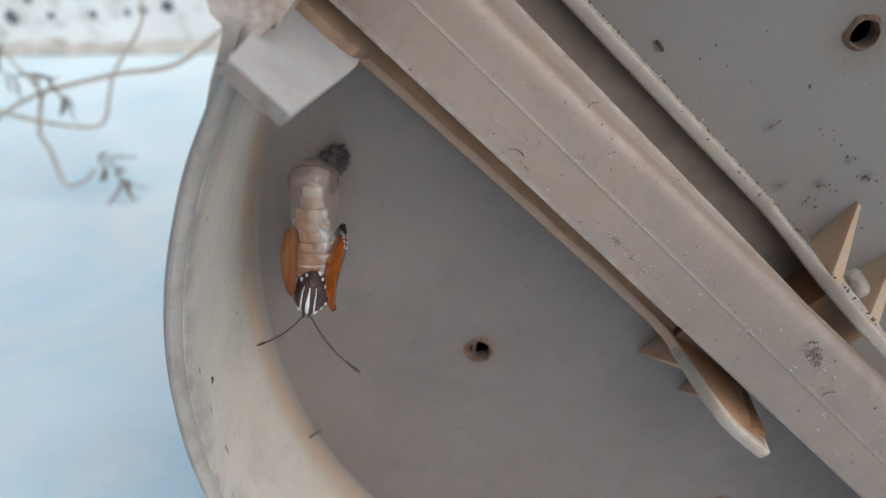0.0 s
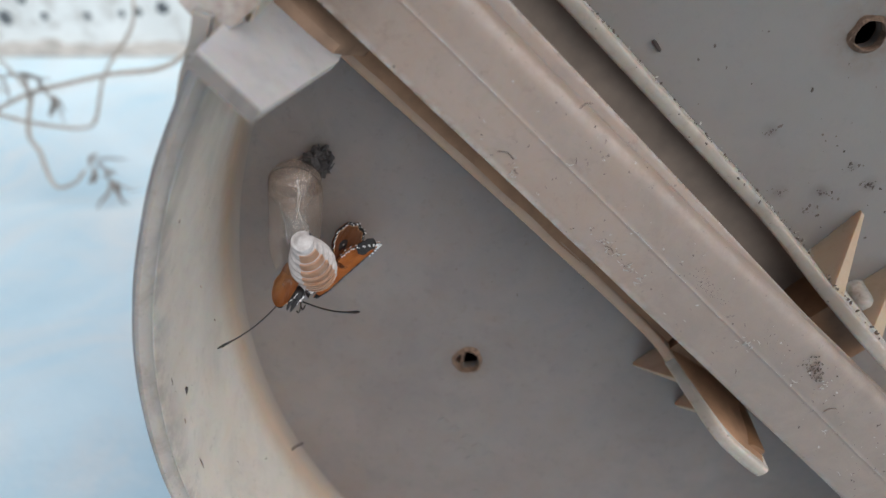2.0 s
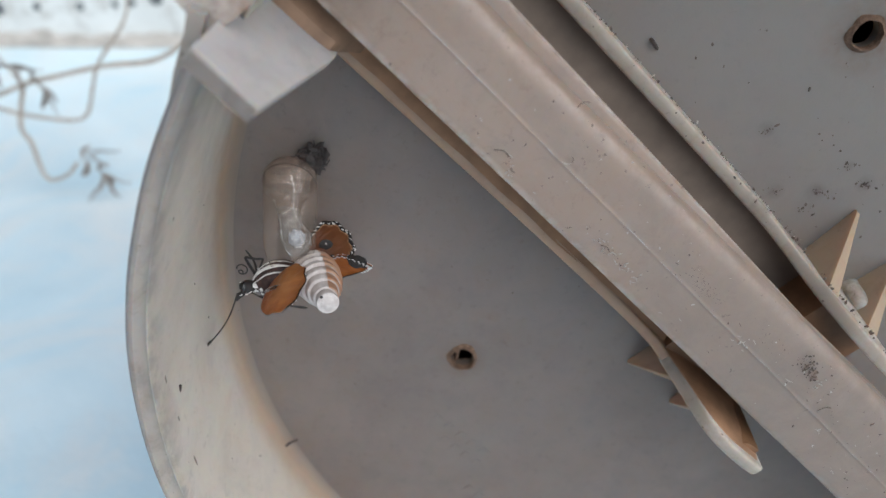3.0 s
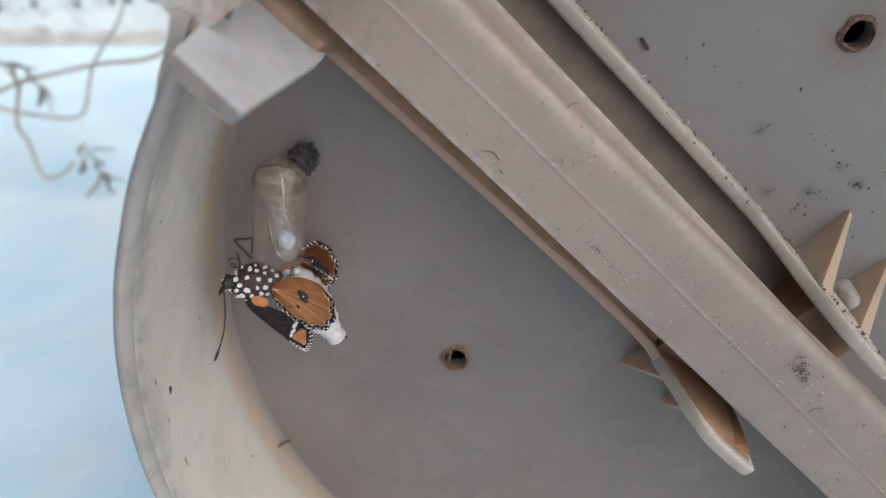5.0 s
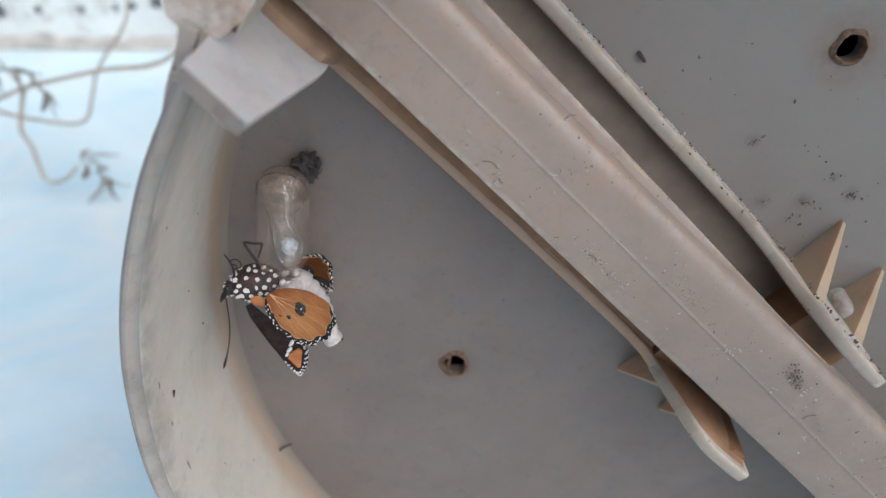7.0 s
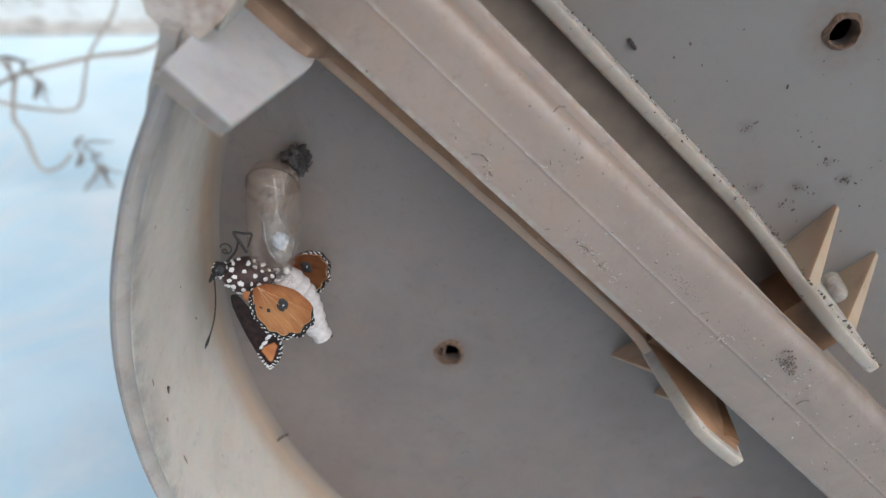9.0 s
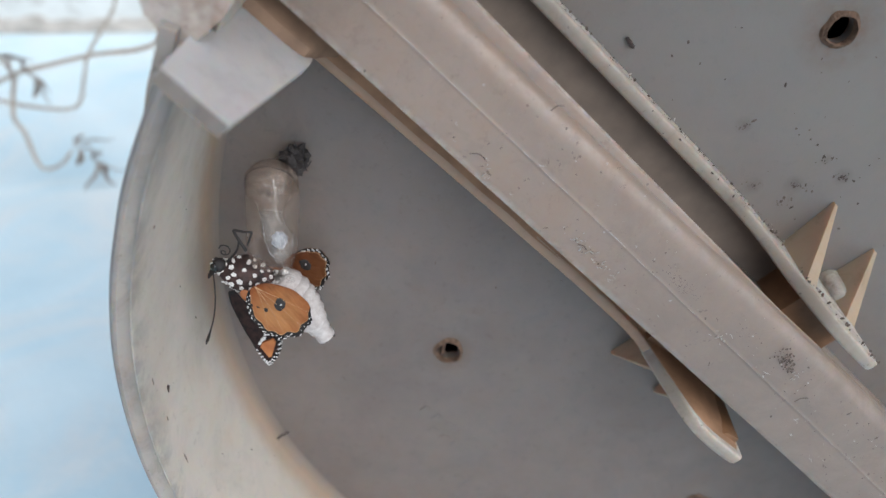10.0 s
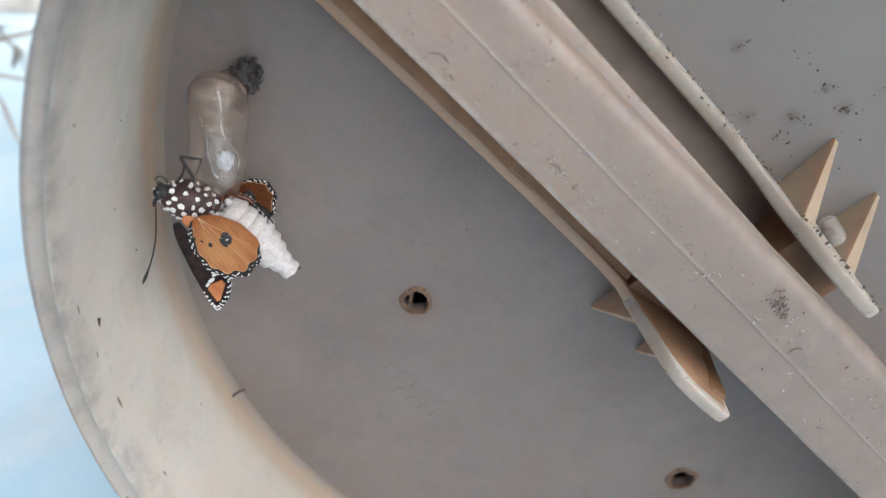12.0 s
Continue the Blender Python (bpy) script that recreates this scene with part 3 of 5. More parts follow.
            bm.transform(at)
            part("leaf", bm, dead, twig)


build_twig()


# ---- the empty chrysalis and its silk pad ----
def film_material(name, tint, body, amount, rough=0.12, shine=1.0):
    """Thin clear skin: lets light through, with a faint milky body and a wet gloss."""
    m = bpy.data.materials.new(name)
    m.use_nodes = True
    nt = m.node_tree
    nt.nodes.remove(nt.nodes["Principled BSDF"])
    milk = nt.nodes.new("ShaderNodeBsdfDiffuse")
    milk.inputs[0].default_value = (*body, 1)
    clear = nt.nodes.new("ShaderNodeBsdfTransparent")
    clear.inputs[0].default_value = (*tint, 1)
    gloss = nt.nodes.new("ShaderNodeBsdfGlossy")
    gloss.inputs["Roughness"].default_value = rough
    facing = nt.nodes.new("ShaderNodeLayerWeight")
    facing.inputs[0].default_value = 0.3
    sheen = ramp(nt, facing.outputs["Facing"], [(0.0, (0.022 * shine,) * 3), (1.0, (0.22 * shine,) * 3)])
    first, second = nt.nodes.new("ShaderNodeMixShader"), nt.nodes.new("ShaderNodeMixShader")
    grain = ramp(nt, noise_tex(nt, 300, 5, 0.6, distort=1.2), [(0.38, (amount * 0.4,) * 3), (0.72, (amount * 1.9,) * 3)])
    nt.links.new(grain, first.inputs[0])
    nt.links.new(clear.outputs[0], first.inputs[1])
    nt.links.new(milk.outputs[0], first.inputs[2])
    nt.links.new(sheen, second.inputs[0])
    nt.links.new(first.outputs[0], second.inputs[1])
    nt.links.new(gloss.outputs[0], second.inputs[2])
    nt.links.new(second.outputs[0], nt.nodes["Material Output"].inputs[0])
    n = nt.nodes.new("ShaderNodeBump")
    n.inputs["Strength"].default_value, n.inputs["Distance"].default_value = 0.7, 0.0012
    nt.links.new(noise_tex(nt, 330, 4, distort=1.0), n.inputs["Height"])
    nt.links.new(n.outputs[0], gloss.inputs["Normal"])
    return m


SHELL = film_material("clear_shell", (0.99, 0.98, 0.965), (0.60, 0.47, 0.41), 0.055, 0.12, 0.45)
MEMBRANE = film_material("milky_membrane", (0.985, 0.98, 0.975), (0.62, 0.59, 0.58), 0.08, 0.08, 0.8)
DOME = film_material("milky_crown", (0.99, 0.975, 0.955), (0.60, 0.47, 0.41), 0.13, 0.25, 0.45)
# Whitish film: the wet shine of the creases put into the colour.
GLINT = film_material("painted_glint", (0.97, 0.96, 0.95), (0.75, 0.74, 0.74), 0.60, 0.05)
SILVER = simple("silvery_lining", (0.56, 0.63, 0.76), 0.3, 0.6, 1400, 0.6, 0.0006)
SHELL_AT = Vector((-0.0232, 0.1310, 0.1579))


def shell_axis(t):
    """The hanging case's middle line, 0 at its top, 1 at its open end."""
    return Vector((-0.0232 + -0.0001 * t, 0.1362 - 0.0112 * t, 0.1660 - 0.0163 * t))


def ring_at(r, a):
    """A point of a cross-section, square to the tilted middle line."""
    return Vector((r * math.cos(a), r * math.sin(a) * 0.68, r * math.sin(a) * -0.74))


def build_chrysalis():
    case = tagged(empty("chrysalis_shell", SHELL_AT), "split clear empty chrysalis shell hanging from a silk pad", "chrysalis")
    at = Matrix.Translation(-SHELL_AT)

    def sheet(name, radius, t0, t1, gap, mat, label, rows=22, cols=40, rough=0.00025, thick=0.00008):
        bm = bmesh.new()
        grid = []
        for i in range(rows + 1):
            t = t0 + (t1 - t0) * i / rows
            c, line = shell_axis(t), []
            for k in range(cols + 1):
                g = gap(t)
                a = -math.pi / 2 + g + (2 * math.pi - 2 * g) * k / cols
                r = radius(t) * (1 + 0.05 * noise.noise((math.cos(a) * 2, math.sin(a) * 2, t * 7))) + rough * noise.noise((math.cos(a) * 5, math.sin(a) * 5, t * 18))
                edge = 0.0007 * noise.noise((a * 1.7, 2, 5)) if i == rows else 0
                line.append(bm.verts.new(c + ring_at(r, a) + Vector((0, 0, edge))))
            grid.append(line)
        for a, b in zip(grid, grid[1:]):
            for k in range(cols):
                bm.faces.new((a[k], a[k + 1], b[k + 1], b[k]))
        bmesh.ops.remove_doubles(bm, verts=bm.verts, dist=1e-6)
        bmesh.ops.solidify(bm, geom=bm.faces[:], thickness=thick)
        bm.transform(at)
        return part(name, bm, mat, case, label)

    def outer(t):
        crown = min(1, math.sin(math.pi / 2 * min(1, (t + 0.004) / 0.2)) ** 0.62)
        return 0.0048 * crown * (1 - 0.07 * max(0, t - 0.2)) * (1 - 0.30 * max(0, (t - 0.78) / 0.22) ** 1.6)

    def through_points(t, table):
        for (t0, a), (t1, b) in zip(table, table[1:]):
            if t <= t1:
                f = max(0.0, (t - t0) / (t1 - t0))
                return a + (b - a) * f * f * (3 - 2 * f)
        return table[-1][1]

    # the milky bag inside: bell under the crown, waist, and a hanging bulb
    def bag(t):
        return through_points(t, ((0.12, 0.0046), (0.30, 0.0039), (0.44, 0.0022), (0.56, 0.0018), (0.74, 0.0027), (0.86, 0.0020), (0.93, 0.0007)))

    def aside(t):
        return through_points(t, ((0.0, -0.0004), (0.30, -0.0007), (0.50, -0.0003), (0.76, 0.0014), (1.0, 0.0015)))

    def bag_point(t, a, lift=0.0):
        return shell_axis(t) + ring_at(bag(t) + lift, a) + Vector((aside(t), 0, 0))

    sheet("case", outer, 0.0, 1.0, lambda t: max(0.0, 0.9 * (t - 0.55)), SHELL, "thin clear brownish case, open at its end")
    for name, t0, t1, mat, label in (("crown_bag", 0.16, 0.50, DOME, "brownish milky skin under the crown"), ("bulb_skin", 0.48, 0.93, MEMBRANE, "clear crumpled bulb of skin")):
        ob = sheet(name, bag, t0, t1, lambda t: 0.0, mat, label, 22, 36, 0.00035)
        for v in ob.data.vertices:
            t = (SHELL_AT.z + v.co.z - 0.1660) / -0.0163
            v.co.x += aside(max(0.0, min(1.0, t)))
    sheet("dome", lambda t: outer(t) * 0.97, 0.004, 0.26, lambda t: 0.0, DOME, "brownish milky crown of the case", 8, 40)
    # creases: along both sides of the bag, and short wet glints on its front, their shine painted white
    for t0, t1, a0, a1, wave, thick in ((0.14, 0.50, -0.55, -0.95, 0.22, 1.0), (0.50, 0.84, -0.80, -0.15, 0.18, 0.9), (0.40, 0.62, -2.55, -2.75, 0.2, 1.0), (0.62, 0.90, -2.80, -2.5, 0.15, 0.8), (0.24, 0.40, -1.15, -0.95, 0.1, 1.7),
                                        (0.36, 0.42, -1.65, -1.2, 0.0, 1.6), (0.29, 0.31, -1.5, -1.0, 0.0, 0.9), (0.13, 0.24, -0.95, -0.85, 0.06, 0.8), (0.83, 0.85, -2.3, -0.9, 0.0, 0.7)):
        bm = bmesh.new()
        n = 14
        line = [bag_point(t0 + (t1 - t0) * i / n, a0 + (a1 - a0) * i / n + wave * noise.noise((i * 0.16, t0 * 50, a0)), 0.00005) for i in range(n + 1)]
        tube(bm, line, [0.00003 + thick * 0.00016 * abs(noise.noise((i * 0.5, t0 * 90, a0 * 7))) for i in range(n + 1)], 6)
        bm.transform(at)
        part("fold", bm, GLINT, case, "crease in the clear skin, its glint painted white")
    bm = bmesh.new()
    bmesh.ops.create_icosphere(bm, subdivisions=3, radius=0.0014)
    for v in bm.verts:
        v.co *= 1 + 0.4 * noise.noise(v.co * 1500)
        v.co.z *= 1.25
        v.co.y *= 0.6
        v.co += shell_axis(0.74) + Vector((aside(0.74), 0, 0))
    bm.transform(at)
    part("lining", bm, SILVER, case, "silvery crumpled lining")
    # dark dashes round the widest part
    for k in range(16):
        a0 = -math.pi + math.pi * k / 16
        bm = bmesh.new()
        # the ring leans: it rides higher on the front
        pts = [shell_axis(0.265 + 0.125 * math.sin(a)) + ring_at(outer(0.265 + 0.125 * math.sin(a)) + 0.00012, a) for a in (a0, a0 + 0.07, a0 + 0.14)]
        tube(bm, pts, [0.00009, 0.00013, 0.00009], 6)
        bm.transform(at)
        part("dash", bm, DIRT, case, "dark dash of the ring")
    # curled flaps at the open end
    for x, y, z, s, turn in ((-0.0245, 0.1235, 0.1475, 1.0, 20), (-0.0205, 0.1240, 0.1480, 1.2, 70)):
        bm = bmesh.new()
        vs = []
        for i in range(7):
            for j in range(4):
                a = i / 6 * 4.2
                vs.append(bm.verts.new((0.0009 * s * math.cos(a), 0.0007 * s * math.sin(a), (j / 3 - 0.5) * 0.0016 * s * (1 - 0.4 * i / 6))))
        for i in range(6):
            for j in range(3):
                bm.faces.new((vs[i * 4 + j], vs[i * 4 + j + 1], vs[i * 4 + j + 5], vs[i * 4 + j + 4]))
        bmesh.ops.solidify(bm, geom=bm.faces[:], thickness=0.00007)
        bm.transform(at @ pose(x, y, z, 30, turn, 15))
        part("flap", bm, MEMBRANE, case, "curled clear flap")
    # stalk into the silk
    bm = bmesh.new()
    tube(bm, smooth_line([shell_axis(0.01), (-0.0216, 0.1385, 0.1657), (-0.0200, 0.1400, 0.1638)], 4), [0.00016] * 9, 8)
    bm.transform(at)
    part("stalk", bm, DIRT, case, "short dark stalk")

    pad_at = Vector((-0.0200, 0.1408, 0.1638))
    pad = tagged(empty("silk_pad", pad_at), "matted dark silk pad stuck to the plastic", "silk")
    bm = bmesh.new()
    bmesh.ops.create_icosphere(bm, subdivisions=4, radius=0.0027)
    for v in bm.verts:
        v.co *= 1 + 0.55 * noise.noise(v.co * 700) + 0.3 * noise.noise(v.co * 2000)
        v.co.y *= 0.7
    silk = simple("dark_silk", (0.060, 0.048, 0.046), 0.6, 0.6, 1200, 0.6, 0.0005)
    part("clump", bm, silk, pad)
    rng = random.Random(3)
    for k in range(26):
        a = rng.uniform(0, 2 * math.pi)
        d, e = rng.uniform(0.0012, 0.0022), rng.uniform(0.0024, 0.0035)
        p0 = Vector((d * math.cos(a), -0.0008, d * math.sin(a)))
        p2 = Vector((e * math.cos(a + 0.5), rng.uniform(-0.0018, 0.0006), e * math.sin(a + 0.5)))
        bm = bmesh.new()
        tube(bm, smooth_line([p0, (p0 + p2) / 2 + Vector((0, -0.0007, rng.uniform(-0.0006, 0.0006))), p2], 3), [0.00011] * 6 + [0.00004], 5)
        part("strand", bm, silk, pad)


build_chrysalis()


# ---- the butterfly: every part lies along its own +x, from hinge to far end ----
def furry(name, col, dark, scale=1500, rough=0.7):
    m, nt, b = material(name, rough)
    nt.links.new(ramp(nt, noise_tex(nt, scale, 6, 0.6), [(0.32, dark), (0.66, col)]), b.inputs["Base Color"])
    bump(nt, b, noise_tex(nt, scale * 2, 6), 0.5, 0.0003)
    return m


def wing_orange(name, middle, deep=(0.31, 0.088, 0.022), bright=(0.50, 0.165, 0.042), gold=(0.62, 0.30, 0.11)):
    """Orange scales: deep at the root and edge, paler gold round the middle, streaked along the wing."""
    m, nt, b = material(name, 0.36)
    place = nt.nodes.new("ShaderNodeTexCoord").outputs["Object"]
    mapped = nt.nodes.new("ShaderNodeMapping")
    mapped.inputs["Scale"].default_value = (90, 300, 420)
    nt.links.new(place, mapped.inputs["Vector"])
    far = nt.nodes.new("ShaderNodeVectorMath")
    far.operation = "DISTANCE"
    nt.links.new(place, far.inputs[0])
    far.inputs[1].default_value = middle
    glow = nt.nodes.new("ShaderNodeMapRange")
    glow.inputs["From Min"].default_value, glow.inputs["From Max"].default_value = 0.0078, 0.0006
    nt.links.new(far.outputs["Value"], glow.inputs["Value"])
    streak = noise_tex(nt, 1.0, 4, 0.6, mapped.outputs[0])
    times = nt.nodes.new("ShaderNodeMath")
    times.operation = "MULTIPLY"
    nt.links.new(glow.outputs[0], times.inputs[0])
    nt.links.new(streak, times.inputs[1])
    base = ramp(nt, noise_tex(nt, 420, 5, 0.6), [(0.3, deep), (0.7, bright)])
    nt.links.new(mix(nt, ramp(nt, times.outputs[0], [(0.06, (0, 0, 0)), (0.40, (0.9,) * 3)]), base, gold), b.inputs["Base Color"])
    bump(nt, b, noise_tex(nt, 1.0, 5, 0.55, mapped.outputs[0]), 0.55, 0.0012)
    return m


HIND_ORANGE = wing_orange("orange_hindwing", (0.0085, 0, -0.0006))
HIND_BROWN = wing_orange("brown_orange_hindwing", (0.0085, 0, -0.0008), (0.14, 0.042, 0.015), (0.22, 0.068, 0.023), (0.25, 0.10, 0.04))
ORANGE = furry("orange_wing", (0.62, 0.20, 0.035), (0.42, 0.11, 0.015), 420, 0.5)
LOBE = furry("dull_orange_scales", (0.46, 0.17, 0.05), (0.34, 0.105, 0.028), 500, 0.55)
BLACK = furry("black_scales", (0.022, 0.016, 0.015), (0.010, 0.008, 0.008), 1500, 0.6)
BROWN = furry("dark_brown_scales", (0.070, 0.031, 0.026), (0.014, 0.010, 0.010), 700, 0.65)
WHITE = furry("white_scales", (0.80, 0.77, 0.74), (0.66, 0.62, 0.60), 1800, 0.7)
PALE = furry("pale_abdomen", (0.59, 0.54, 0.52), (0.43, 0.37, 0.35), 900, 0.65)
AMBER = furry("amber_plate", (0.56, 0.29, 0.16), (0.55, 0.38, 0.28), 500, 0.5)
VEIN = furry("pale_vein", (0.64, 0.40, 0.22), (0.54, 0.27, 0.11), 1500, 0.5)
EYE = furry("black_eye", (0.010, 0.009, 0.010), (0.006, 0.006, 0.006), 900, 0.15)
BODY_AT = Vector((-0.0245, 0.128, 0.145))


def shared(name, mesh, parent, m, label=""):
    ob = new(name, mesh)
    ob.parent = parent
    ob.matrix_local = m
    if label:
        tagged(ob, label)
    return ob


def dot_mesh():
    bm = blob(0.00036, (1.25, 0.45, 1.0), 2, 0.25)
    mesh = bpy.data.meshes.new("spot")
    for f in bm.faces:
        f.smooth = True
    bm.to_mesh(mesh)
    bm.free()
    mesh.materials.append(WHITE)
    return mesh


DOT = dot_mesh()


def fleck_mesh(seed):
    """A flat, angular patch of white scales."""
    rng = random.Random(seed)
    bm = bmesh.new()
    n = rng.randint(5, 7)
    around = [(0.00048 * rng.uniform(0.7, 1.2) * math.cos(2 * math.pi * k / n), 0.00042 * rng.uniform(0.7, 1.2) * math.sin(2 * math.pi * k / n)) for k in range(n)]
    skin(bm, [[(x * f, y, z * f) for x, z in around] for f, y in ((0.9, 0.00025), (1.0, -0.00002), (0.75, -0.00012))])
    bmesh.ops.recalc_face_normals(bm, faces=bm.faces)
    mesh = bpy.data.meshes.new("spot")
    bm.to_mesh(mesh)
    bm.free()
    mesh.materials.append(WHITE)
    return mesh


FLECKS = [fleck_mesh(k) for k in range(6)]


def wing_bulge(x, z, length):
    return 0.0009 * math.sin(3.0 * x / length) - 0.10 * z * z / length + 0.00022 * noise.noise((x * 420, 3, z * 420))


def wing(name, length, outline, border, mat, parent, label, thick=0.00030, edge=lambda a: 1.0):
    """A membrane inside a darker border, both real sheets, on the closed outline(a) -> (x, z)."""
    n, mid = 96, Vector((length * 0.52, 0, length * 0.03))

    def sheet(f0, f1, steps, thickness, dy=0.0, inner=None):
        bm = bmesh.new()
        rings = []
        for i in range(steps + 1):
            ring = []
            for k in range(n):
                a = 2 * math.pi * k / n
                start = inner(a) if inner else f0
                f = start + (f1 - start) * i / steps
                x, z = outline(a)
                x, z = mid.x + (x - mid.x) * f, mid.z + (z - mid.z) * f
                ring.append(bm.verts.new((x, wing_bulge(x, z, length), z)))
            rings.append(ring)
        for a, b in zip(rings, rings[1:]):
            for k in range(n):
                bm.faces.new((a[k], a[(k + 1) % n], b[(k + 1) % n], b[k]))
        if f0 < 0.05:
            bm.faces.new(rings[0])
        made = bmesh.ops.solidify(bm, geom=bm.faces[:], thickness=thickness)
        for v in bm.verts:
            v.co.y += thickness / 2 + dy
        return bm

    root = part(name, sheet(0.02, 0.992, 10, thick), mat, parent, label)
    part("border", sheet(1 - border, 1.0, 3, 0.00016, -thick / 2, lambda a: 1 - border * (0.06 + 0.94 * edge(a)) * (1 + 0.09 * math.cos(11 * a + 3.1))), BLACK, root, "black scalloped border")
    return root, mid


def hindwing(name, length, width, parent, label, mat, flip=1, brim=(-165, 62)):
    def outline(a):
        c, s = math.cos(a), math.sin(a)
        r = 1 + 0.022 * math.cos(11 * a) * max(0, c + 0.7) - 0.10 * max(0, -c) ** 3 + 0.05 * math.sin(2 * a) * flip
        return length * 0.5 * (1 + c * r), width * 0.5 * s * r * (1 + 0.24 * c)

    def edge(a):
        """How broad the dark border is: full round the far end, thin along the upper side."""
        a = (math.degrees(a) + 180) % 360 - 180
        return max(0.0, min(1.0, (a * flip - brim[0]) / 30, (brim[1] - a * flip) / 30))

    root, mid = wing(name, length, outline, 0.15, mat, parent, label, edge=edge)
    # thin pale line inside the border
    bm = bmesh.new()
    pts = []
    for k in range(61):
        a = math.radians(brim[0] + 15 + (brim[1] - brim[0] - 22) * k / 60) * flip
        f = 1 - 0.15 * (0.06 + 0.94 * edge(a)) * (1 + 0.09 * math.cos(11 * a + 3.1)) - 0.012
        x, z = outline(a)
        x, z = mid.x + (x - mid.x) * f, mid.z + (z - mid.z) * f
        pts.append((x, wing_bulge(x, z, length) - 0.00014, z))
    tube(bm, pts, [0.00005 + 0.00003 * noise.noise((k * 0.4, 0, length * 900)) for k in range(61)], 5)
    part("pale_line", bm, VEIN, root, "thin pale line inside the border")
    rng = random.Random(round(length * 1e5))
    for k in range(42):
        a = math.radians(brim[0] + 8 + (brim[1] - brim[0] - 16) * (k + rng.uniform(-0.3, 0.3)) / 41) * flip
        x, z = outline(a)
        f = 0.938 + (0.034 if k % 2 else -0.022) + rng.uniform(-0.008, 0.008)
        x, z = mid.x + (x - mid.x) * f, mid.z + (z - mid.z) * f
        s = rng.uniform(0.22, 0.46)
        if rng.random() < 0.12 or edge(a) < 0.5:
            continue
        for side in (-1,):
            shared("spot", DOT, root, pose(x, wing_bulge(x, z, length) + side * 0.00026, z, 0, -math.degrees(a) + 90 + rng.uniform(-25, 25), 0) @ Matrix.Diagonal((s * rng.uniform(1.0, 1.9), 0.25, s * 0.8, 1)))
    for side in (-1,):
        for x, z, sx, sz, turn in ((0.49, 0.10, 1.9, 1.4, 35), (0.44, -0.17, 0.62, 0.5, 10), (0.34, -0.24, 0.6, 0.16, -20), (0.26, -0.30, 0.5, 0.3, 30)):
            bm = blob(0.0007, (sx, 0.16, sz), 2, 0.3, x * 9)
            bm.transform(pose(length * x, wing_bulge(length * x, width * z * flip, length) + side * 0.00013, width * z * flip, 0, turn * flip, 0))
            part("eye_spot", bm, BLACK, root, "black wing spot")
        shared("spot", DOT, root, pose(length * 0.50, wing_bulge(length * 0.50, width * 0.11, length) + side * 0.00027, width * 0.11 * flip) @ Matrix.Diagonal((0.3, 0.5, 0.6, 1)))
        for k, a in enumerate(() if mat is HIND_BROWN else (-1.05, -0.45, 0.25, 0.9)):
            x1, z1 = outline(a)
            x1, z1 = mid.x + (x1 - mid.x) * 0.88, mid.z + (z1 - mid.z) * 0.88
            pts = []
            for i in range(9):
                t = i / 8
                x, z = 0.06 * length + (x1 - 0.06 * length) * t, z1 * t ** 1.25
                pts.append((x, wing_bulge(x, z, length) + side * 0.00015, z))
            bm = bmesh.new()
            tube(bm, pts, [0.000055 - 0.000004 * i for i in range(9)], 5)
            part("vein", bm, VEIN, root)
    return root


def forewing(name, length, parent, label, mat):
    def outline(a):
        t = 0.5 * (1 + math.cos(a))
        if a <= math.pi:
            return length * t, 0.0040 * math.sin(math.pi * min(1, max(0, t) ** 1.9)) ** 0.85 + 0.0008 * (1 - t)
        return length * t, -0.0016 * math.sin(math.pi * t) ** 0.6 - 0.0003

    root, mid = wing(name, length, outline, 0.09, mat, parent, label)
    if mat is ORANGE:
        for side in (-1, 1):
            bm = blob(0.0007, (2.9, 0.17, 2.6), 3, 0.35, 4)
            bm.transform(pose(length * 0.87, wing_bulge(length * 0.87, 0.0016, length) + side * 0.00012, 0.0016, 0, -10, 0))
            part("wing_patch", bm, BLACK, root, "black wing tip")
    for side in (-1, 1):
        for x, z, sx, sz, turn in () if mat is ORANGE else ( (0.62, 0.0020, 1.2, 0.5, 60), (0.68, 0.0008, 1.1, 0.45, 70), (0.56, 0.0034, 1.0, 0.5, 50), (0.72, -0.0002, 0.7, 0.35, 60)):
            bm = blob(0.0007, (sx, 0.16, sz), 2, 0.3, x * 9)
            bm.transform(pose(length * x, wing_bulge(length * x, z, length) + side * 0.00013, z, 0, turn, 0))
            part("wing_patch", bm, LOBE if x > 0.75 else WHITE, root, "orange patch near the tip" if x > 0.75 else "white wing patch")
        if mat is not ORANGE:
            bm = bmesh.new()
            rings = [[(length * x, wing_bulge(length * x, z, length) + side * (0.00006 + d), z) for x, z in ((0.70, 0.0026), (0.745, 0.0030), (0.90, 0.0009), (0.90, 0.0003), (0.76, -0.0004), (0.72, 0.0003))] for d in (0.0, 0.00018)]
            skin(bm, rings)
            part("wing_patch", bm, LOBE, root, "orange patch near the tip")
        for k in range(30):
            a = -0.9 + 2.2 * k / 29
            x, z = outline(a % (2 * math.pi))
            f = 0.93 + (0.04 if k % 2 else -0.02)
            x, z = mid.x + (x - mid.x) * f, mid.z + (z - mid.z) * f
            shared("spot", DOT, root, pose(x, wing_bulge(x, z, length) + side * 0.00026, z, 0, 20 * k, 0) @ Matrix.Diagonal((0.5, 0.25, 0.5, 1)))
    return root


def hair_material(name, dark, light):
    m, nt, b = material(name, 0.7)
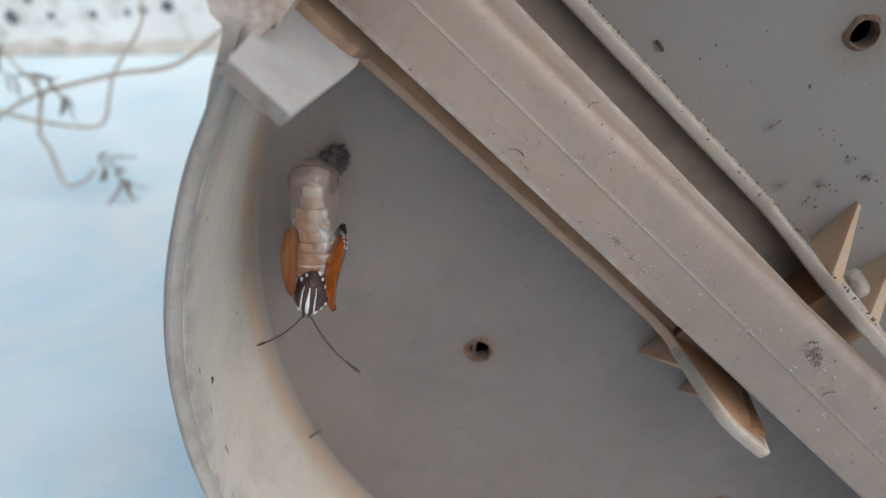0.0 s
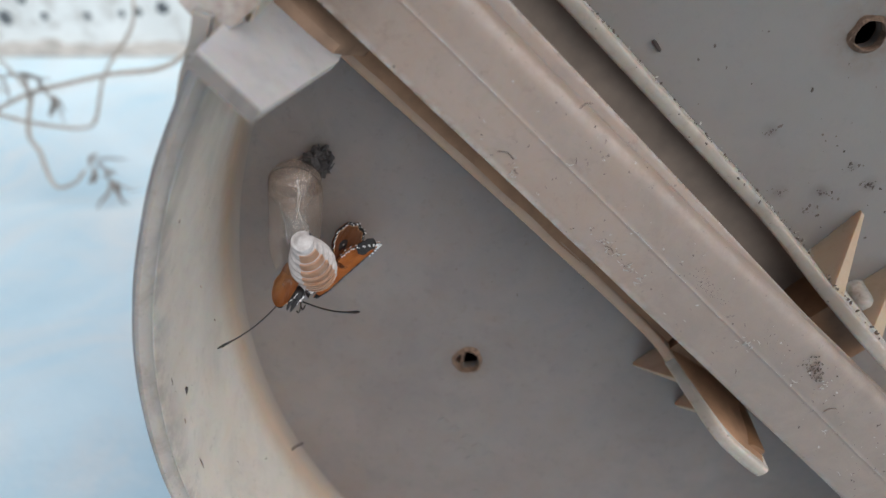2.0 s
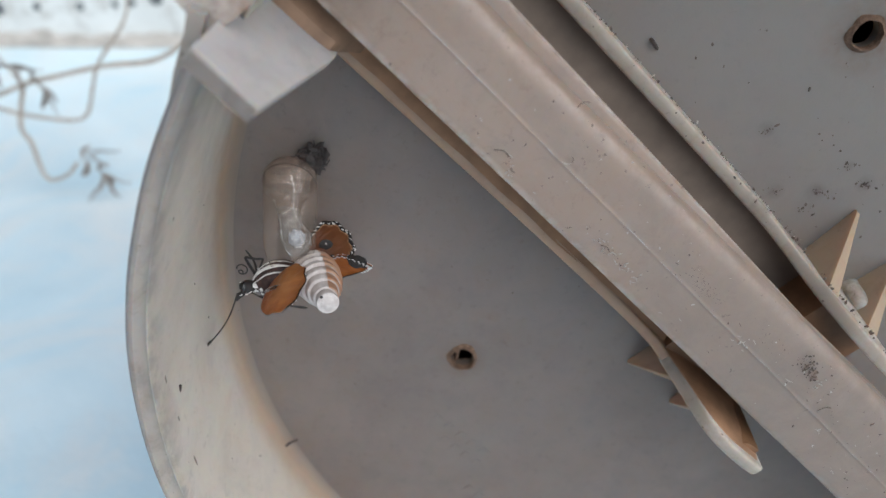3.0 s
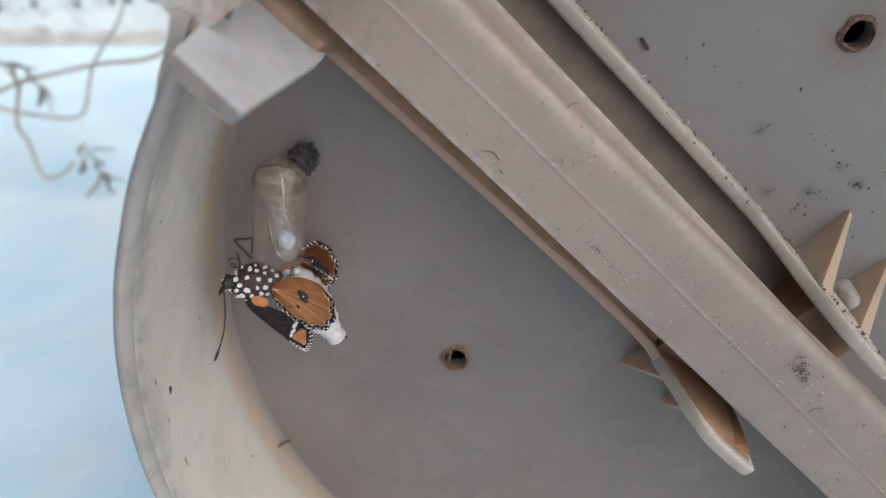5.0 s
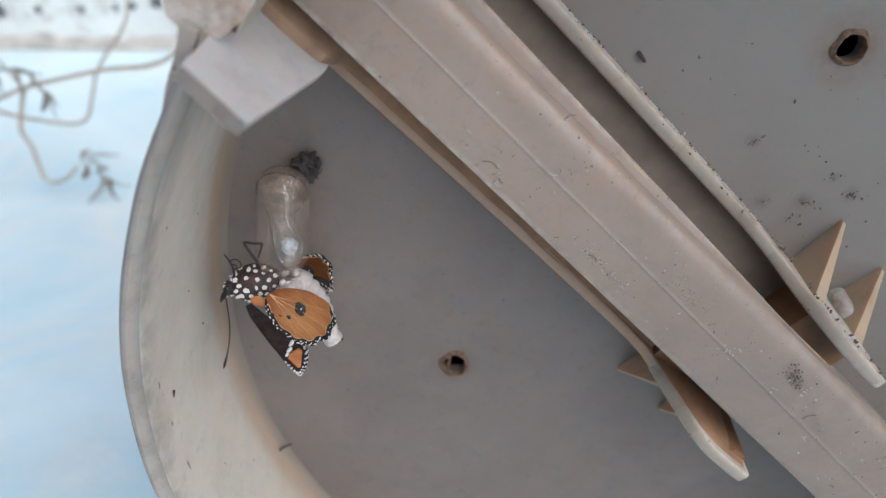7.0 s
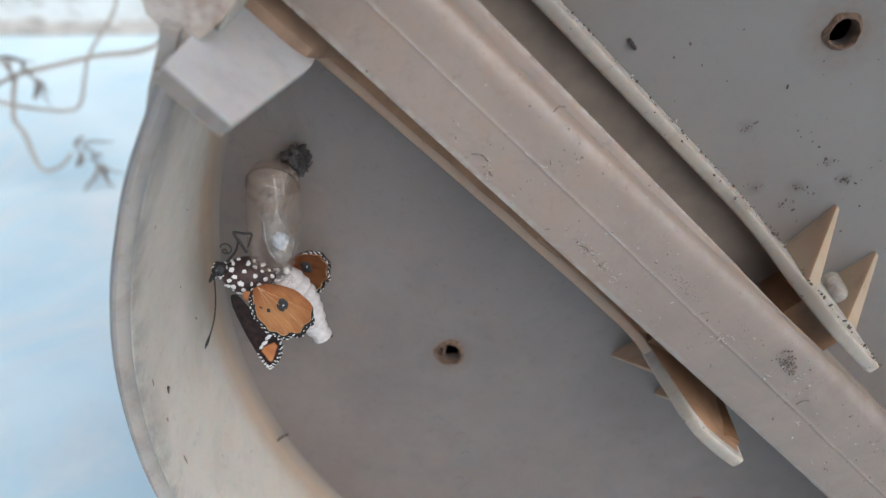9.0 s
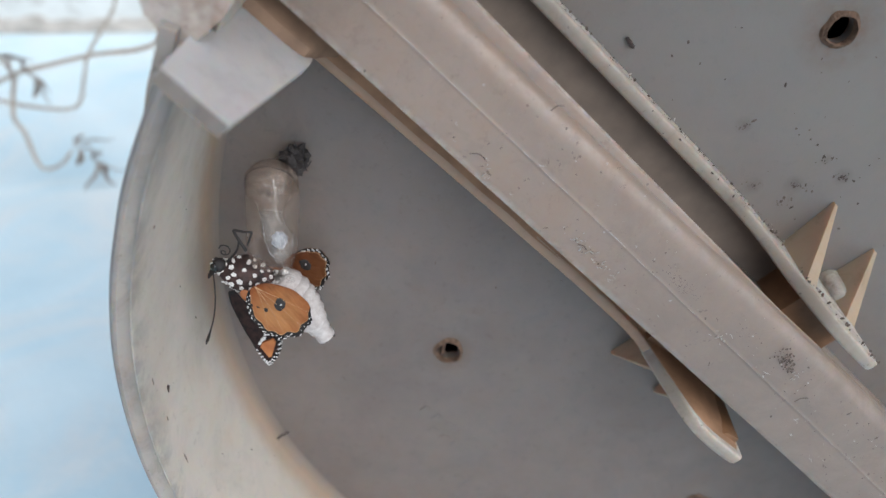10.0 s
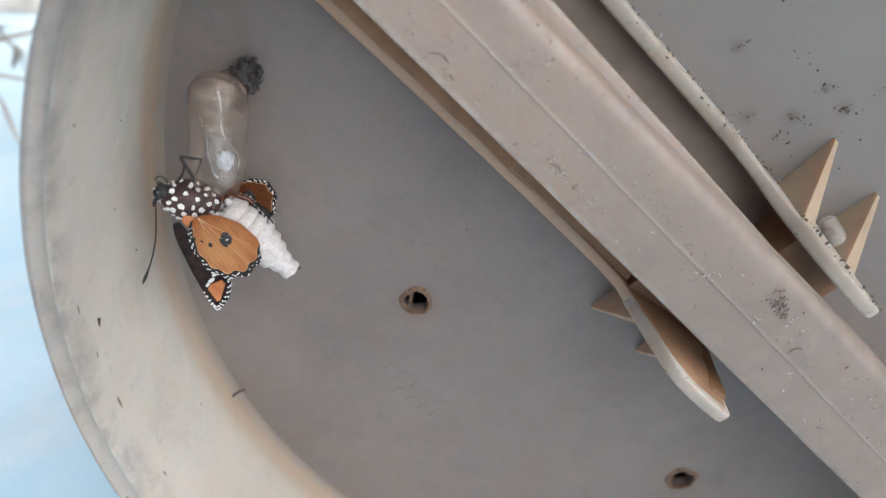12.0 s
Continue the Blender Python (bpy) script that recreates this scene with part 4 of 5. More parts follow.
    nt.links.new(ramp(nt, nt.nodes.new("ShaderNodeNewGeometry").outputs["Random Per Island"], [(0.0, dark), (1.0, light)]), b.inputs["Base Color"])
    return m


def hairs(bm, roots, rng, length, thick):
    """Short tapered hairs: a root and a way for each."""
    for p, way in roots:
        way = (Vector(way) + Vector((rng.uniform(-0.4, 0.4), rng.uniform(-0.4, 0.4), rng.uniform(-0.4, 0.4)))).normalized()
        side = way.orthogonal().normalized() * thick
        up = way.cross(side)
        base = [bm.verts.new(Vector(p) + v) for v in (side, -0.5 * side + 0.87 * up, -0.5 * side - 0.87 * up)]
        tip = bm.verts.new(Vector(p) + way * length * rng.uniform(0.6, 1.2))
        for i in range(3):
            bm.faces.new((base[i], base[(i + 1) % 3], tip))


def build_butterfly():
    bug = tagged(empty("butterfly", BODY_AT), "orange, black and white butterfly crawling out of its chrysalis", "butterfly")
    parts = {}
    # thorax: brown fur with white spots all round, two pale stripes beneath
    bm = blob(0.0035, (1, 1, 1), 4)
    for v in bm.verts:
        t = (v.co.x / 0.0035 + 1) / 2
        w = 0.80 + 0.35 * math.sin(math.pi * t)
        v.co = Vector((t * 0.0107, v.co.y * w * 0.84, v.co.z * w * 0.92)) * (1 + 0.03 * noise.noise(v.co * 1200))
    thorax = parts["thorax"] = part("thorax", bm, BROWN, bug, "dark brown furry thorax with white spots")
    rng = random.Random(11)
    taken = []
    for k in range(900):
        t, a = rng.uniform(0.04, 0.96), rng.uniform(0, 2 * math.pi)
        r = 0.0035 * math.sqrt(max(0.02, 1 - (2 * t - 1) ** 2)) * (0.80 + 0.35 * math.sin(math.pi * t))
        p = Vector((t * 0.0107, (r + 0.00006) * 0.84 * math.sin(a), (r + 0.00006) * 0.92 * math.cos(a)))
        if math.cos(a) > (0.80 if t < 0.22 else 0.25) or len(taken) >= 80 or any((p - q).length < 0.00125 for q in taken):
            continue
        taken.append(p)
        s = rng.uniform(0.8, 1.45)
        shared("spot", rng.choice(FLECKS), thorax, pose(*p, -math.degrees(a) + 90, 0, 0) @ pose(0, 0, 0, 0, rng.uniform(0, 360), 0) @ Matrix.Diagonal((s, 1.0, s * rng.uniform(0.65, 1.1), 1)))
    bm = bmesh.new()
    roots = []
    for k in range(520):
        t, a = rng.uniform(0.04, 0.97), rng.uniform(0, 2 * math.pi)
        r = 0.0035 * math.sqrt(max(0.02, 1 - (2 * t - 1) ** 2)) * (0.80 + 0.35 * math.sin(math.pi * t)) * 0.99
        out = Vector((0.0, 0.84 * math.sin(a), 0.92 * math.cos(a)))
        roots.append((Vector((t * 0.0107, 0, 0)) + out * r, out * 0.5 + Vector((0.9, 0, 0))))
    hairs(bm, roots, rng, 0.0009, 0.00005)
    part("fur", bm, hair_material("dark_fur", (0.018, 0.012, 0.011), (0.15, 0.10, 0.085)), thorax, "short dark fur")
    for side in (-0.0013, 0.0, 0.0013):
        bm = bmesh.new()
        pts = []
        for i in range(9):
            t = 0.06 + 0.78 * i / 8
            r = 0.0035 * math.sqrt(1 - (2 * t - 1) ** 2) * (0.80 + 0.35 * math.sin(math.pi * t)) + 0.00005
            pts.append((t * 0.0107, side * min(1, r / 0.003), 0.92 * math.sqrt(max(1e-8, r * r - (side * min(1, r / 0.003) / 0.84) ** 2))))
        tube(bm, pts, [w * (1.35 if side == 0 else 0.55) for w in (0.00008, 0.0002, 0.00026, 0.00024, 0.0003, 0.0003, 0.0002, 0.00014, 0.00006)], 6)
        part("stripe", bm, WHITE, thorax, "pale stripe")
    # head
    head = parts["head"] = part("head", blob(0.0014, (1.0, 1, 1), 3, 0.06), BLACK, bug, "small black head with white spots")
    for side in (-1, 1):
        bm = blob(0.0009, (0.9, 0.75, 1.1), 3)
        bm.transform(pose(0.0005, side * 0.0009, -0.0002))
        part("eye", bm, EYE, head, "glossy black eye")
        bm = bmesh.new()
        tube(bm, smooth_line([(0.0010, side * 0.0004, 0.0008), (0.0022, side * 0.0005, 0.0014), (0.0029, side * 0.0004, 0.0022)], 3), [0.0004, 0.0005, 0.00048, 0.0004, 0.0003, 0.0002, 0.0001], 8)
        part("palp", bm, BLACK, head, "short furry mouth feeler")
        for x, z in ((0.0013, 0.0011), (0.0002, 0.0012), (-0.0005, 0.0010), (0.0008, -0.0010)):
            shared("spot", DOT, head, pose(x, side * 0.0007, z, -side * 45, 0, 0) @ Matrix.Diagonal((0.8, 0.6, 0.8, 1)))
    # abdomen: eight overlapping rings, amber plates on one side
    def girth(t):
        return 0.0027 + 0.0014 * math.sin(math.pi * min(1, t * 1.1 + 0.1)) - 0.0010 * t ** 2

    bm = bmesh.new()
    tube(bm, [(0.0174 * t, 0, 0) for t in (0.0, 0.02, 0.2, 0.4, 0.6, 0.8, 0.96, 0.99, 1.0)], [0.0012] + [girth(t) * 0.86 for t in (0.02, 0.2, 0.4, 0.6, 0.8, 0.96)] + [0.0007, 0.0003], 20)
    abdomen = parts["abdomen"] = part("abdomen", bm, PALE, bug, "swollen pale ringed abdomen")
    for k in range(8):
        t0, t1 = k / 8.4, (k + 1.12) / 8.4
        bm = bmesh.new()
        rings = []
        for i, (t, g) in enumerate(((t0, 0.80), (t0 + 0.012, 0.90), ((t0 + t1) / 2, 1.0), (t1 - 0.025, 1.075), (t1 - 0.008, 1.06), (t1, 0.86))):
            r = girth(min(t, 1)) * g
            rings.append([(0.0174 * t, r * math.cos(a) * (1 + 0.03 * noise.noise((math.cos(a) * 2, k, i))), r * math.sin(a) * (1 + 0.03 * noise.noise((math.sin(a) * 2, k, 7)))) for a in (2 * math.pi * j / 36 for j in range(36))])
        skin(bm, rings)
        seg = part("segment", bm, PALE, abdomen, "pale white abdomen ring")
        if k < 7:
            bm = bmesh.new()
            r0, r1 = girth(t0 + 0.02) * 0.955, girth(t1 - 0.03) * 1.07
            rings = []
            for t, r in ((t0 + 0.012, r0), ((t0 + t1) / 2, (r0 + r1) / 2 * 1.015), (t1 - 0.012, r1 * 1.01), (t1 - 0.002, r1 * 0.985), (t1 + 0.003, r1 * 0.90)):
                rings.append([(0.0174 * t, (r + 0.00006) * math.cos(a), (r + 0.00006) * math.sin(a)) for a in (-0.80 + 1.60 * j / 10 for j in range(11))])
            vs = [[bm.verts.new(p) for p in ring] for ring in rings]
            for a, b in zip(vs, vs[1:]):
                for j in range(10):
                    bm.faces.new((a[j], a[j + 1], b[j + 1], b[j]))
            bmesh.ops.solidify(bm, geom=bm.faces[:], thickness=0.00008)
            part("amber_plate", bm, AMBER, abdomen, "amber plate on the underside")
    for k in range(9):
        a = 0.7 * k
        bm = blob(0.00058, (1.2, 0.8, 1.0), 3, 0.5, k * 2.3)
        bm.transform(pose(-0.0004 + 0.0008 * (k % 3), 0.0017 * math.sin(a), 0.0018 * math.cos(a), 0, 20 * k, 0))
        part("tuft", bm, WHITE, abdomen, "tuft of white fur")
    bm = bmesh.new()
    rng = random.Random(29)
    roots = []
    for k in range(240):
        a, x = rng.uniform(0, 2 * math.pi), rng.uniform(-0.0006, 0.0014)
        out = Vector((0.0, math.cos(a), math.sin(a)))
        roots.append((Vector((x, 0, 0)) + out * 0.0022, out * 0.7 + Vector((rng.uniform(-0.6, 0.9), 0, 0))))
    hairs(bm, roots, rng, 0.00085, 0.00005)
    part("fringe", bm, hair_material("white_fur", (0.50, 0.47, 0.47), (0.80, 0.78, 0.77)), abdomen, "white fur fringe")
    bm = blob(0.00024, (1, 1, 1), 2, 0.3)
    bm.transform(pose(0.0170, -0.0003, 0.0018))
    part("tail_tip", bm, BLACK, abdomen, "small dark tip")
    # antennae, legs, tongue
    def antenna(key, sag):
        bm = bmesh.new()
        pts = [(0.0182 * i / 16, 0, sag * math.sin(math.pi * i / 16)) for i in range(17)]
        tube(bm, pts, [0.00014] * 13 + [0.00018, 0.00027, 0.00030, 0.00012], 8)
        parts[key] = part("antenna", bm, BLACK, bug, "thin black clubbed feeler")

    antenna("antenna_a", 0.0010)
    antenna("antenna_b", -0.0012)

    def leg(key, pts, thick):
        bm = bmesh.new()
        tube(bm, smooth_line(pts, 4), [thick * (1 - 0.5 * i / (4 * (len(pts) - 1))) for i in range(4 * (len(pts) - 1) + 1)], 7)
        parts[key] = part("leg", bm, BLACK, bug, "thin black jointed leg")

    leg("leg_a", [(0, 0, 0), (0.0022, 0.0, 0.0001), (0.0043, 0, 0.0001), (0.0045, 0, -0.0003), (0.0038, -0.0002, -0.0017), (0.0032, 0, -0.0028), (0.0026, 0, -0.0024), (0.0008, 0.0002, -0.0006)], 0.00032)
    leg("leg_b", [(0, 0, 0), (0.0030, 0, -0.0003), (0.0050, 0, 0.0002), (0.0055, 0.0003, 0.0006)], 0.00026)
    bm = bmesh.new()
    pts = [((0.0012 - 0.00004 * i) * math.cos(0.42 * i) + 0.0011, 0.00006 * i - 0.0006, (0.0012 - 0.00004 * i) * math.sin(0.42 * i) + 0.0012) for i in range(24)]
    tube(bm, pts, [0.00013] * 24, 6)
    parts["tongue"] = part("tongue", bm, BLACK, bug, "coiled black tongue")
    # wings
    parts["back_forewing"] = forewing("forewing", 0.0180, bug, "orange forewing with a black and white tip", ORANGE)
    parts["back_hindwing"] = hindwing("hindwing", 0.0098, 0.0098, bug, "brownish orange hindwing with a black spotted border", HIND_BROWN, brim=(-135, 125))
    parts["front_forewing"] = forewing("forewing", 0.0192, bug, "dark forewing with white spots and an orange patch", BROWN)
    front = parts["front_hindwing"] = hindwing("hindwing", 0.0140, 0.0098, bug, "orange hindwing with a black spotted border", HIND_ORANGE)
    bm = blob(0.0011, (1.5, 0.85, 0.2), 3, 0.12)
    long, flat = Vector((0.91, 0.42, -0.2)).normalized(), Vector((0.0, -0.67, -0.74))
    across = flat.cross(long).normalized()
    bm.transform(Matrix.Translation((0.0069, 0.0007, -0.0049)) @ Matrix((long, across, long.cross(across))).transposed().to_4x4())
    part("wing_lobe", bm, LOBE, thorax, "small rounded orange lobe at the wing root")
    return parts


# seconds, place from the body's middle, degrees: up from the horizontal, away from the viewer, about its own length
MOVES = {
    "front_hindwing": (
        (0, -0.00260, -0.00700, -0.00104, 90, 30, 122),
        (1, -0.00146, -0.00700, -0.00104, 90, 30, 122),
        (1.2, 0.00097, -0.01100, 0.00293, 82, 0, 116),
        (1.5, -0.00069, -0.00750, 0.00017, 94, 78, 148),
        (2.5, 0.00093, -0.00750, -0.00075, 100, 79, 146),
        (2.9, 0.00092, -0.00750, -0.00075, 100, 79, 146),
        (3, -0.00352, -0.00700, -0.00044, 41, -23, 100),
        (3.1, -0.00575, -0.00700, 0.00057, 26, -8, 96),
        (3.2, -0.00575, -0.00700, 0.00057, 26, -8, 96),
        (3.4, -0.00497, -0.00700, 0.00132, 26, -8, 96),
        (3.95, -0.00316, -0.00700, 0.00307, -9, 2, 53),
        (4.6, -0.00025, -0.00650, 0.00307, -12, -25, 0),
        (5, -0.00025, -0.00650, 0.00307, -12, -25, 0),
        (6, -0.00062, -0.00650, 0.00325, -45, -3, -14),
        (7, -0.00110, -0.00650, 0.00332, -37, -11, -14),
        (9, -0.00150, -0.00650, 0.00390, -60, 0, -16),
        (11, -0.00209, -0.00650, 0.00331, -60, 0, -16),
        (12, -0.00189, -0.00650, 0.00233, -60, 0, -16),
    ),
    "front_forewing": (
        (0, -0.00356, 0.00600, -0.01255, 82, 17, 86),
        (1, -0.00356, 0.00600, -0.01255, 82, 17, 86),
        (1.2, 0.00012, 0.00600, -0.00935, 83, -3, 86),
        (1.5, 0.00049, 0.00600, -0.00700, 82, -14, 84),
        (2.5, 0.00161, 0.00600, -0.00815, 83, -18, 84),
        (2.9, 0.00161, 0.00600, -0.00815, 83, -18, 84),
        (3, -0.00586, 0.00150, -0.00530, 46, -32, 60),
        (3.1, -0.00822, 0.00150, -0.00396, 29, -27, 60),
        (3.2, -0.00822, 0.00150, -0.00396, 29, -27, 60),
        (3.4, -0.00778, 0.00060, -0.00357, 29, -27, 60),
        (4.6, -0.00531, -0.00400, -0.00197, -62, 16, 0),
        (5, -0.00531, -0.00400, -0.00197, -62, 16, 0),
        (6, -0.00546, -0.00400, -0.00190, -63, -0, 0),
        (7, -0.00569, -0.00400, -0.00164, -64, 0, 0),
        (9, -0.00683, -0.00400, -0.00043, -76, 0, 0),
        (11, -0.00709, -0.00400, 0.00065, -74.5, 0, 0),
        (12, -0.00653, -0.00400, -0.00105, -76.5, 0, 0),
    ),
    "back_hindwing": (
        (0, 0.00369, -0.00350, -0.00600, 88, 31, 112),
        (1, 0.00507, -0.00350, -0.00434, 86, 33, 112),
        (1.2, 0.00692, -0.00750, 0.00066, 79, 0, 116),
        (1.5, 0.0075, 0.005, 0.00029, 63, 30, 50),
        (2.5, 0.00851, 0.005, -0.00147, 63, 31, 50),
        (2.9, 0.00898, 0.005, -0.00064, 63, 30, 50),
        (3, 0.00277, 0.00650, -0.00111, 31, 24, -6),
        (3.1, 0.00203, 0.0065, -0.0010, 6, 5, -8),
        (3.2, 0.00203, 0.0065, -0.0010, 6, 5, -8),
        (3.4, 0.00203, 0.0065, -0.0010, 6, 5, -8),
        (4.6, 0.00042, 0.00650, -0.00261, 12, 0, -8),
        (5, 0.00042, 0.00650, -0.00261, 12, 0, -8),
        (6, -0.00007, 0.00650, -0.00172, -1, 0, -8),
        (7, -0.00115, 0.00650, -0.00160, -10, 0, -8),
        (9, -0.00010, 0.00650, -0.00178, -17, 0, -8),
        (11, -0.00053, 0.00650, -0.00141, -14, 0, -8),
        (12, -0.00150, 0.00650, -0.00148, -21, 0, -8),
    ),
    "back_forewing": (
        (0, 0.00567, -0.01150, -0.00020, 96, 64, 140),
        (1, 0.00732, -0.01150, 0.00131, 98, 68, 140),
        (1.2, 0.00717, -0.00850, 0.00182, 99, 76, 135),
        (1.5, 0.00166, 0.00550, -0.00746, 48, 5, 34),
        (2.5, 0.00318, 0.00550, -0.00792, 36, 7, 34),
        (2.9, 0.00318, 0.00550, -0.00792, 36, 7, 34),
        (3, 0.00210, 0.00750, -0.00612, 34, -25, 10),
        (3.1, -0.00158, 0.00950, -0.00895, 37, -27, 30),
        (3.2, -0.00158, 0.00950, -0.00895, 37, -27, 30),
        (3.4, -0.00202, 0.00965, -0.00840, 37, -27, 30),
        (4.5, -0.00437, 0.01045, -0.00549, 21, -32, 15),
        (4.8, -0.00451, 0.01050, -0.00530, 21, -32, 15),
        (5.5, -0.00440, 0.01050, -0.00681, 21, -29, 15),
        (7, -0.00509, 0.01050, -0.00735, 21, -30, 15),
        (9, -0.00532, 0.01050, -0.00547, -51, 30, 15),
        (12, -0.00630, 0.01050, -0.00469, 4, -33, 15),
    ),
    "thorax": (
        (0, -0.00124, -0.00250, -0.00658, 76, -12, 90),
        (1, 0.00005, -0.00250, -0.00615, 76, -12, 90),
        (1.2, 0.00081, 0.00000, -0.00593, 71, -21, 90),
        (1.5, 0.00054, 0.00300, -0.00351, 74, -0, 90),
        (2.5, 0.00180, 0.00300, -0.00490, 75, -3, 85),
        (2.9, 0.00180, 0.00300, -0.00490, 75, -3, 85),
        (3, -0.00678, 0.00000, -0.00147, 17, 0, 20),
        (3.1, -0.00888, 0.00000, 0.00075, 4, -8, -50),
        (3.2, -0.00888, 0.00000, 0.00075, 4, -8, -50),
        (3.4, -0.00893, 0.00000, 0.00067, 4, -8, -50),
        (4.6, -0.00971, 0.00000, -0.00144, 12, 0, -80),
        (5, -0.00971, 0.00000, -0.00144, 12, 0, -80),
        (6, -0.00999, 0.00000, 0.00006, 3, 0, -80),
        (7, -0.01016, 0.00000, -0.00042, 14, -0, -80),
        (9, -0.00998, 0.00000, 0.00185, -7, 0, -80),
        (11, -0.01005, 0.00000, 0.00284, -15, 0, -80),
        (12, -0.00998, 0.00000, 0.00223, -10, 0, -80),
    ),
    "abdomen": (
        (0, -0.00044, -0.00120, 0.00119, 85, 25, 180),
        (1, 0.00255, -0.00250, -0.00041, 96, 40, 180),
        (1.2, 0.00350, -0.00400, 0.00136, 85, -18, 180),
        (1.5, 0.0034, 0.002, 0.00112, 86, -31, 208),
        (2.5, 0.00518, 0.002, -0.00114, 90, -36, 208),
        (2.9, 0.00486, 0.00200, 0.00018, 89, -41, 165),
        (2.95, 0.00486, 0.00200, 0.00018, 60, -80, 85),
        (3, 0.00424, 0.00200, 0.00166, 26, -68, 0),
        (3.1, 0.00335, 0.00200, -0.00066, -75, 23, 0),
        (3.2, 0.00213, 0.00200, -0.00288, -65, 16, 0),
        (3.4, 0.00176, 0.00200, -0.00254, -65, 16, 0),
        (4.6, 0.00188, 0.00100, 0.00003, -62, 0, 0),
        (5, 0.00188, 0.00100, 0.00003, -62, 0, 0),
        (6, 0.00175, 0.00100, 0.00127, -64, 0, 0),
        (7, 0.00148, 0.00100, 0.00115, -64, 0, 0),
        (9, 0.00103, 0.00100, 0.00029, -66, 0, 0),
        (10, 0.00087, 0.00100, -0.00033, -63, 0, 0),
        (11, 0.00033, 0.00100, 0.00014, -52, 0, 0),
        (12, 0.00040, 0.00100, -0.00126, -51, 0, 0),
    ),
    "antenna_a": (
        (0, -0.00245, -0.00250, -0.00813, -136, 17, 0),
        (1, -0.00162, -0.00250, -0.00684, -145, 17, 0),
        (1.2, -0.00131, -0.00250, -0.00582, -144, 13, 0),
        (1.5, -0.00247, -0.00250, -0.00157, -139, -5, 0),
        (2.5, -0.00091, -0.00250, -0.00266, -143, -1, 0),
        (2.9, -0.00091, -0.00250, -0.00266, -143, -1, 0),
        (3, -0.00924, -0.00250, -0.00177, -122, 8, 0),
        (3.1, -0.00952, -0.00250, 0.00006, -119, 0, 0),
        (3.2, -0.00952, -0.00250, 0.00006, -119, 0, 0),
        (3.4, -0.00956, -0.00250, 0.00006, -119, 0, 0),
        (4.6, -0.00973, -0.00250, -0.00041, -105, 0, 0),
        (5, -0.00973, -0.00250, -0.00041, -105, 0, 0),
        (5.5, -0.00946, -0.00250, 0.00052, -104, 0, 0),
        (5.6, -0.01050, -0.00250, 0.00156, -120, 0, 0),
        (5.9, -0.01035, -0.00250, 0.00039, -101, -0, 0),
        (6.5, -0.01104, -0.00250, 0.00057, -100, 0, 0),
        (7, -0.01008, -0.00250, -0.00072, -100, 0, 0),
        (9, -0.01014, -0.00250, 0.00263, -106, 0, 0),
        (11, -0.00989, -0.00250, 0.00361, -104, 0, 0),
        (12, -0.00975, -0.00250, 0.00212, -109, 0, 0),
    ),
    "antenna_b": (
        (0, -0.00140, -0.00100, -0.00957, -62, 4, 0),
        (1, -0.00011, -0.00100, -0.00823, -71, 24, 0),
        (1.2, 0.00120, -0.00100, -0.00693, -72, 33, 0),
        (1.5, -0.00049, -0.00100, -0.00383, 23, -38, 0),
        (2, 0.00054, -0.00100, -0.00359, 22, -37, 0),
        (2.5, 0.00140, -0.00100, -0.00339, 22, -37, 0),
        (2.9, 0.00235, -0.00100, -0.00319, 22, -37, 0),
        (3, -0.00755, -0.00100, -0.00218, -57, 37, 0),
        (3.1, -0.00814, -0.00100, -0.00022, -64, 29, 0),
        (3.2, -0.00814, -0.00100, -0.00022, -64, 29, 0),
        (3.4, -0.00841, -0.00100, -0.00028, -64, 29, 0),
        (4.5, -0.00984, -0.00100, -0.00060, -71, 36, 0),
        (4.8, -0.00992, -0.00100, -0.00062, -71, 36, 0),
        (5.5, -0.00963, -0.00100, -0.00069, -68, 40, 0),
        (7, -0.01008, -0.00100, -0.00023, -68, 39, 0),
        (9, -0.01002, -0.00100, 0.00257, -72, 37, 0),
        (12, -0.00928, -0.00100, 0.00214, -78, 39, 0),
    ),
    "head": (
        (0, -0.00044, -0.00450, -0.00261, -99, 0, 90),
        (1, 0.00019, -0.00450, -0.00268, -99, 0, 90),
        (1.2, 0.00112, -0.00100, -0.00461, -99, 0, 90),
        (1.5, 0.00006, -0.00100, -0.00155, -130, 0, 90),
        (2.5, 0.00125, -0.00100, -0.00269, -133, 0, 60),
        (2.9, 0.00125, -0.00100, -0.00269, -133, 0, 60),
        (3, -0.00755, -0.00100, -0.00130, -166, 0, 30),
        (3.1, -0.00783, -0.00100, 0.00141, -163, 0, 0),
        (3.2, -0.00783, -0.00100, 0.00141, -163, 0, 0),
        (3.4, -0.00792, -0.00100, 0.00133, -163, 0, 0),
        (4.6, -0.00890, -0.00100, 0.00020, -167, -3, 0),
        (5, -0.00890, -0.00100, 0.00020, -167, -3, 0),
        (6, -0.00920, -0.00100, 0.00080, -167, -3, 0),
        (7, -0.00930, -0.00100, 0.00010, -166, -9, 0),
        (9, -0.00930, -0.00100, 0.00330, -168, -3, 0),
        (11, -0.00908, -0.00100, 0.00418, -166, 0, 0),
        (12, -0.00866, -0.00100, 0.00336, -164, 5, 0),
    ),
    "leg_a": (
        (0, -0.001, 0.003, -0.006, 77, 0, 0),
        (2.9, 0.0005, 0.003, -0.003, 60, 0, 0),
        (3, -0.006, 0.0005, 0.0, 110, 0, 0),
        (3.1, -0.00314, -0.00350, 0.00761, 123, 0, 0),
        (3.2, -0.00314, -0.00350, 0.00761, 123, 0, 0),
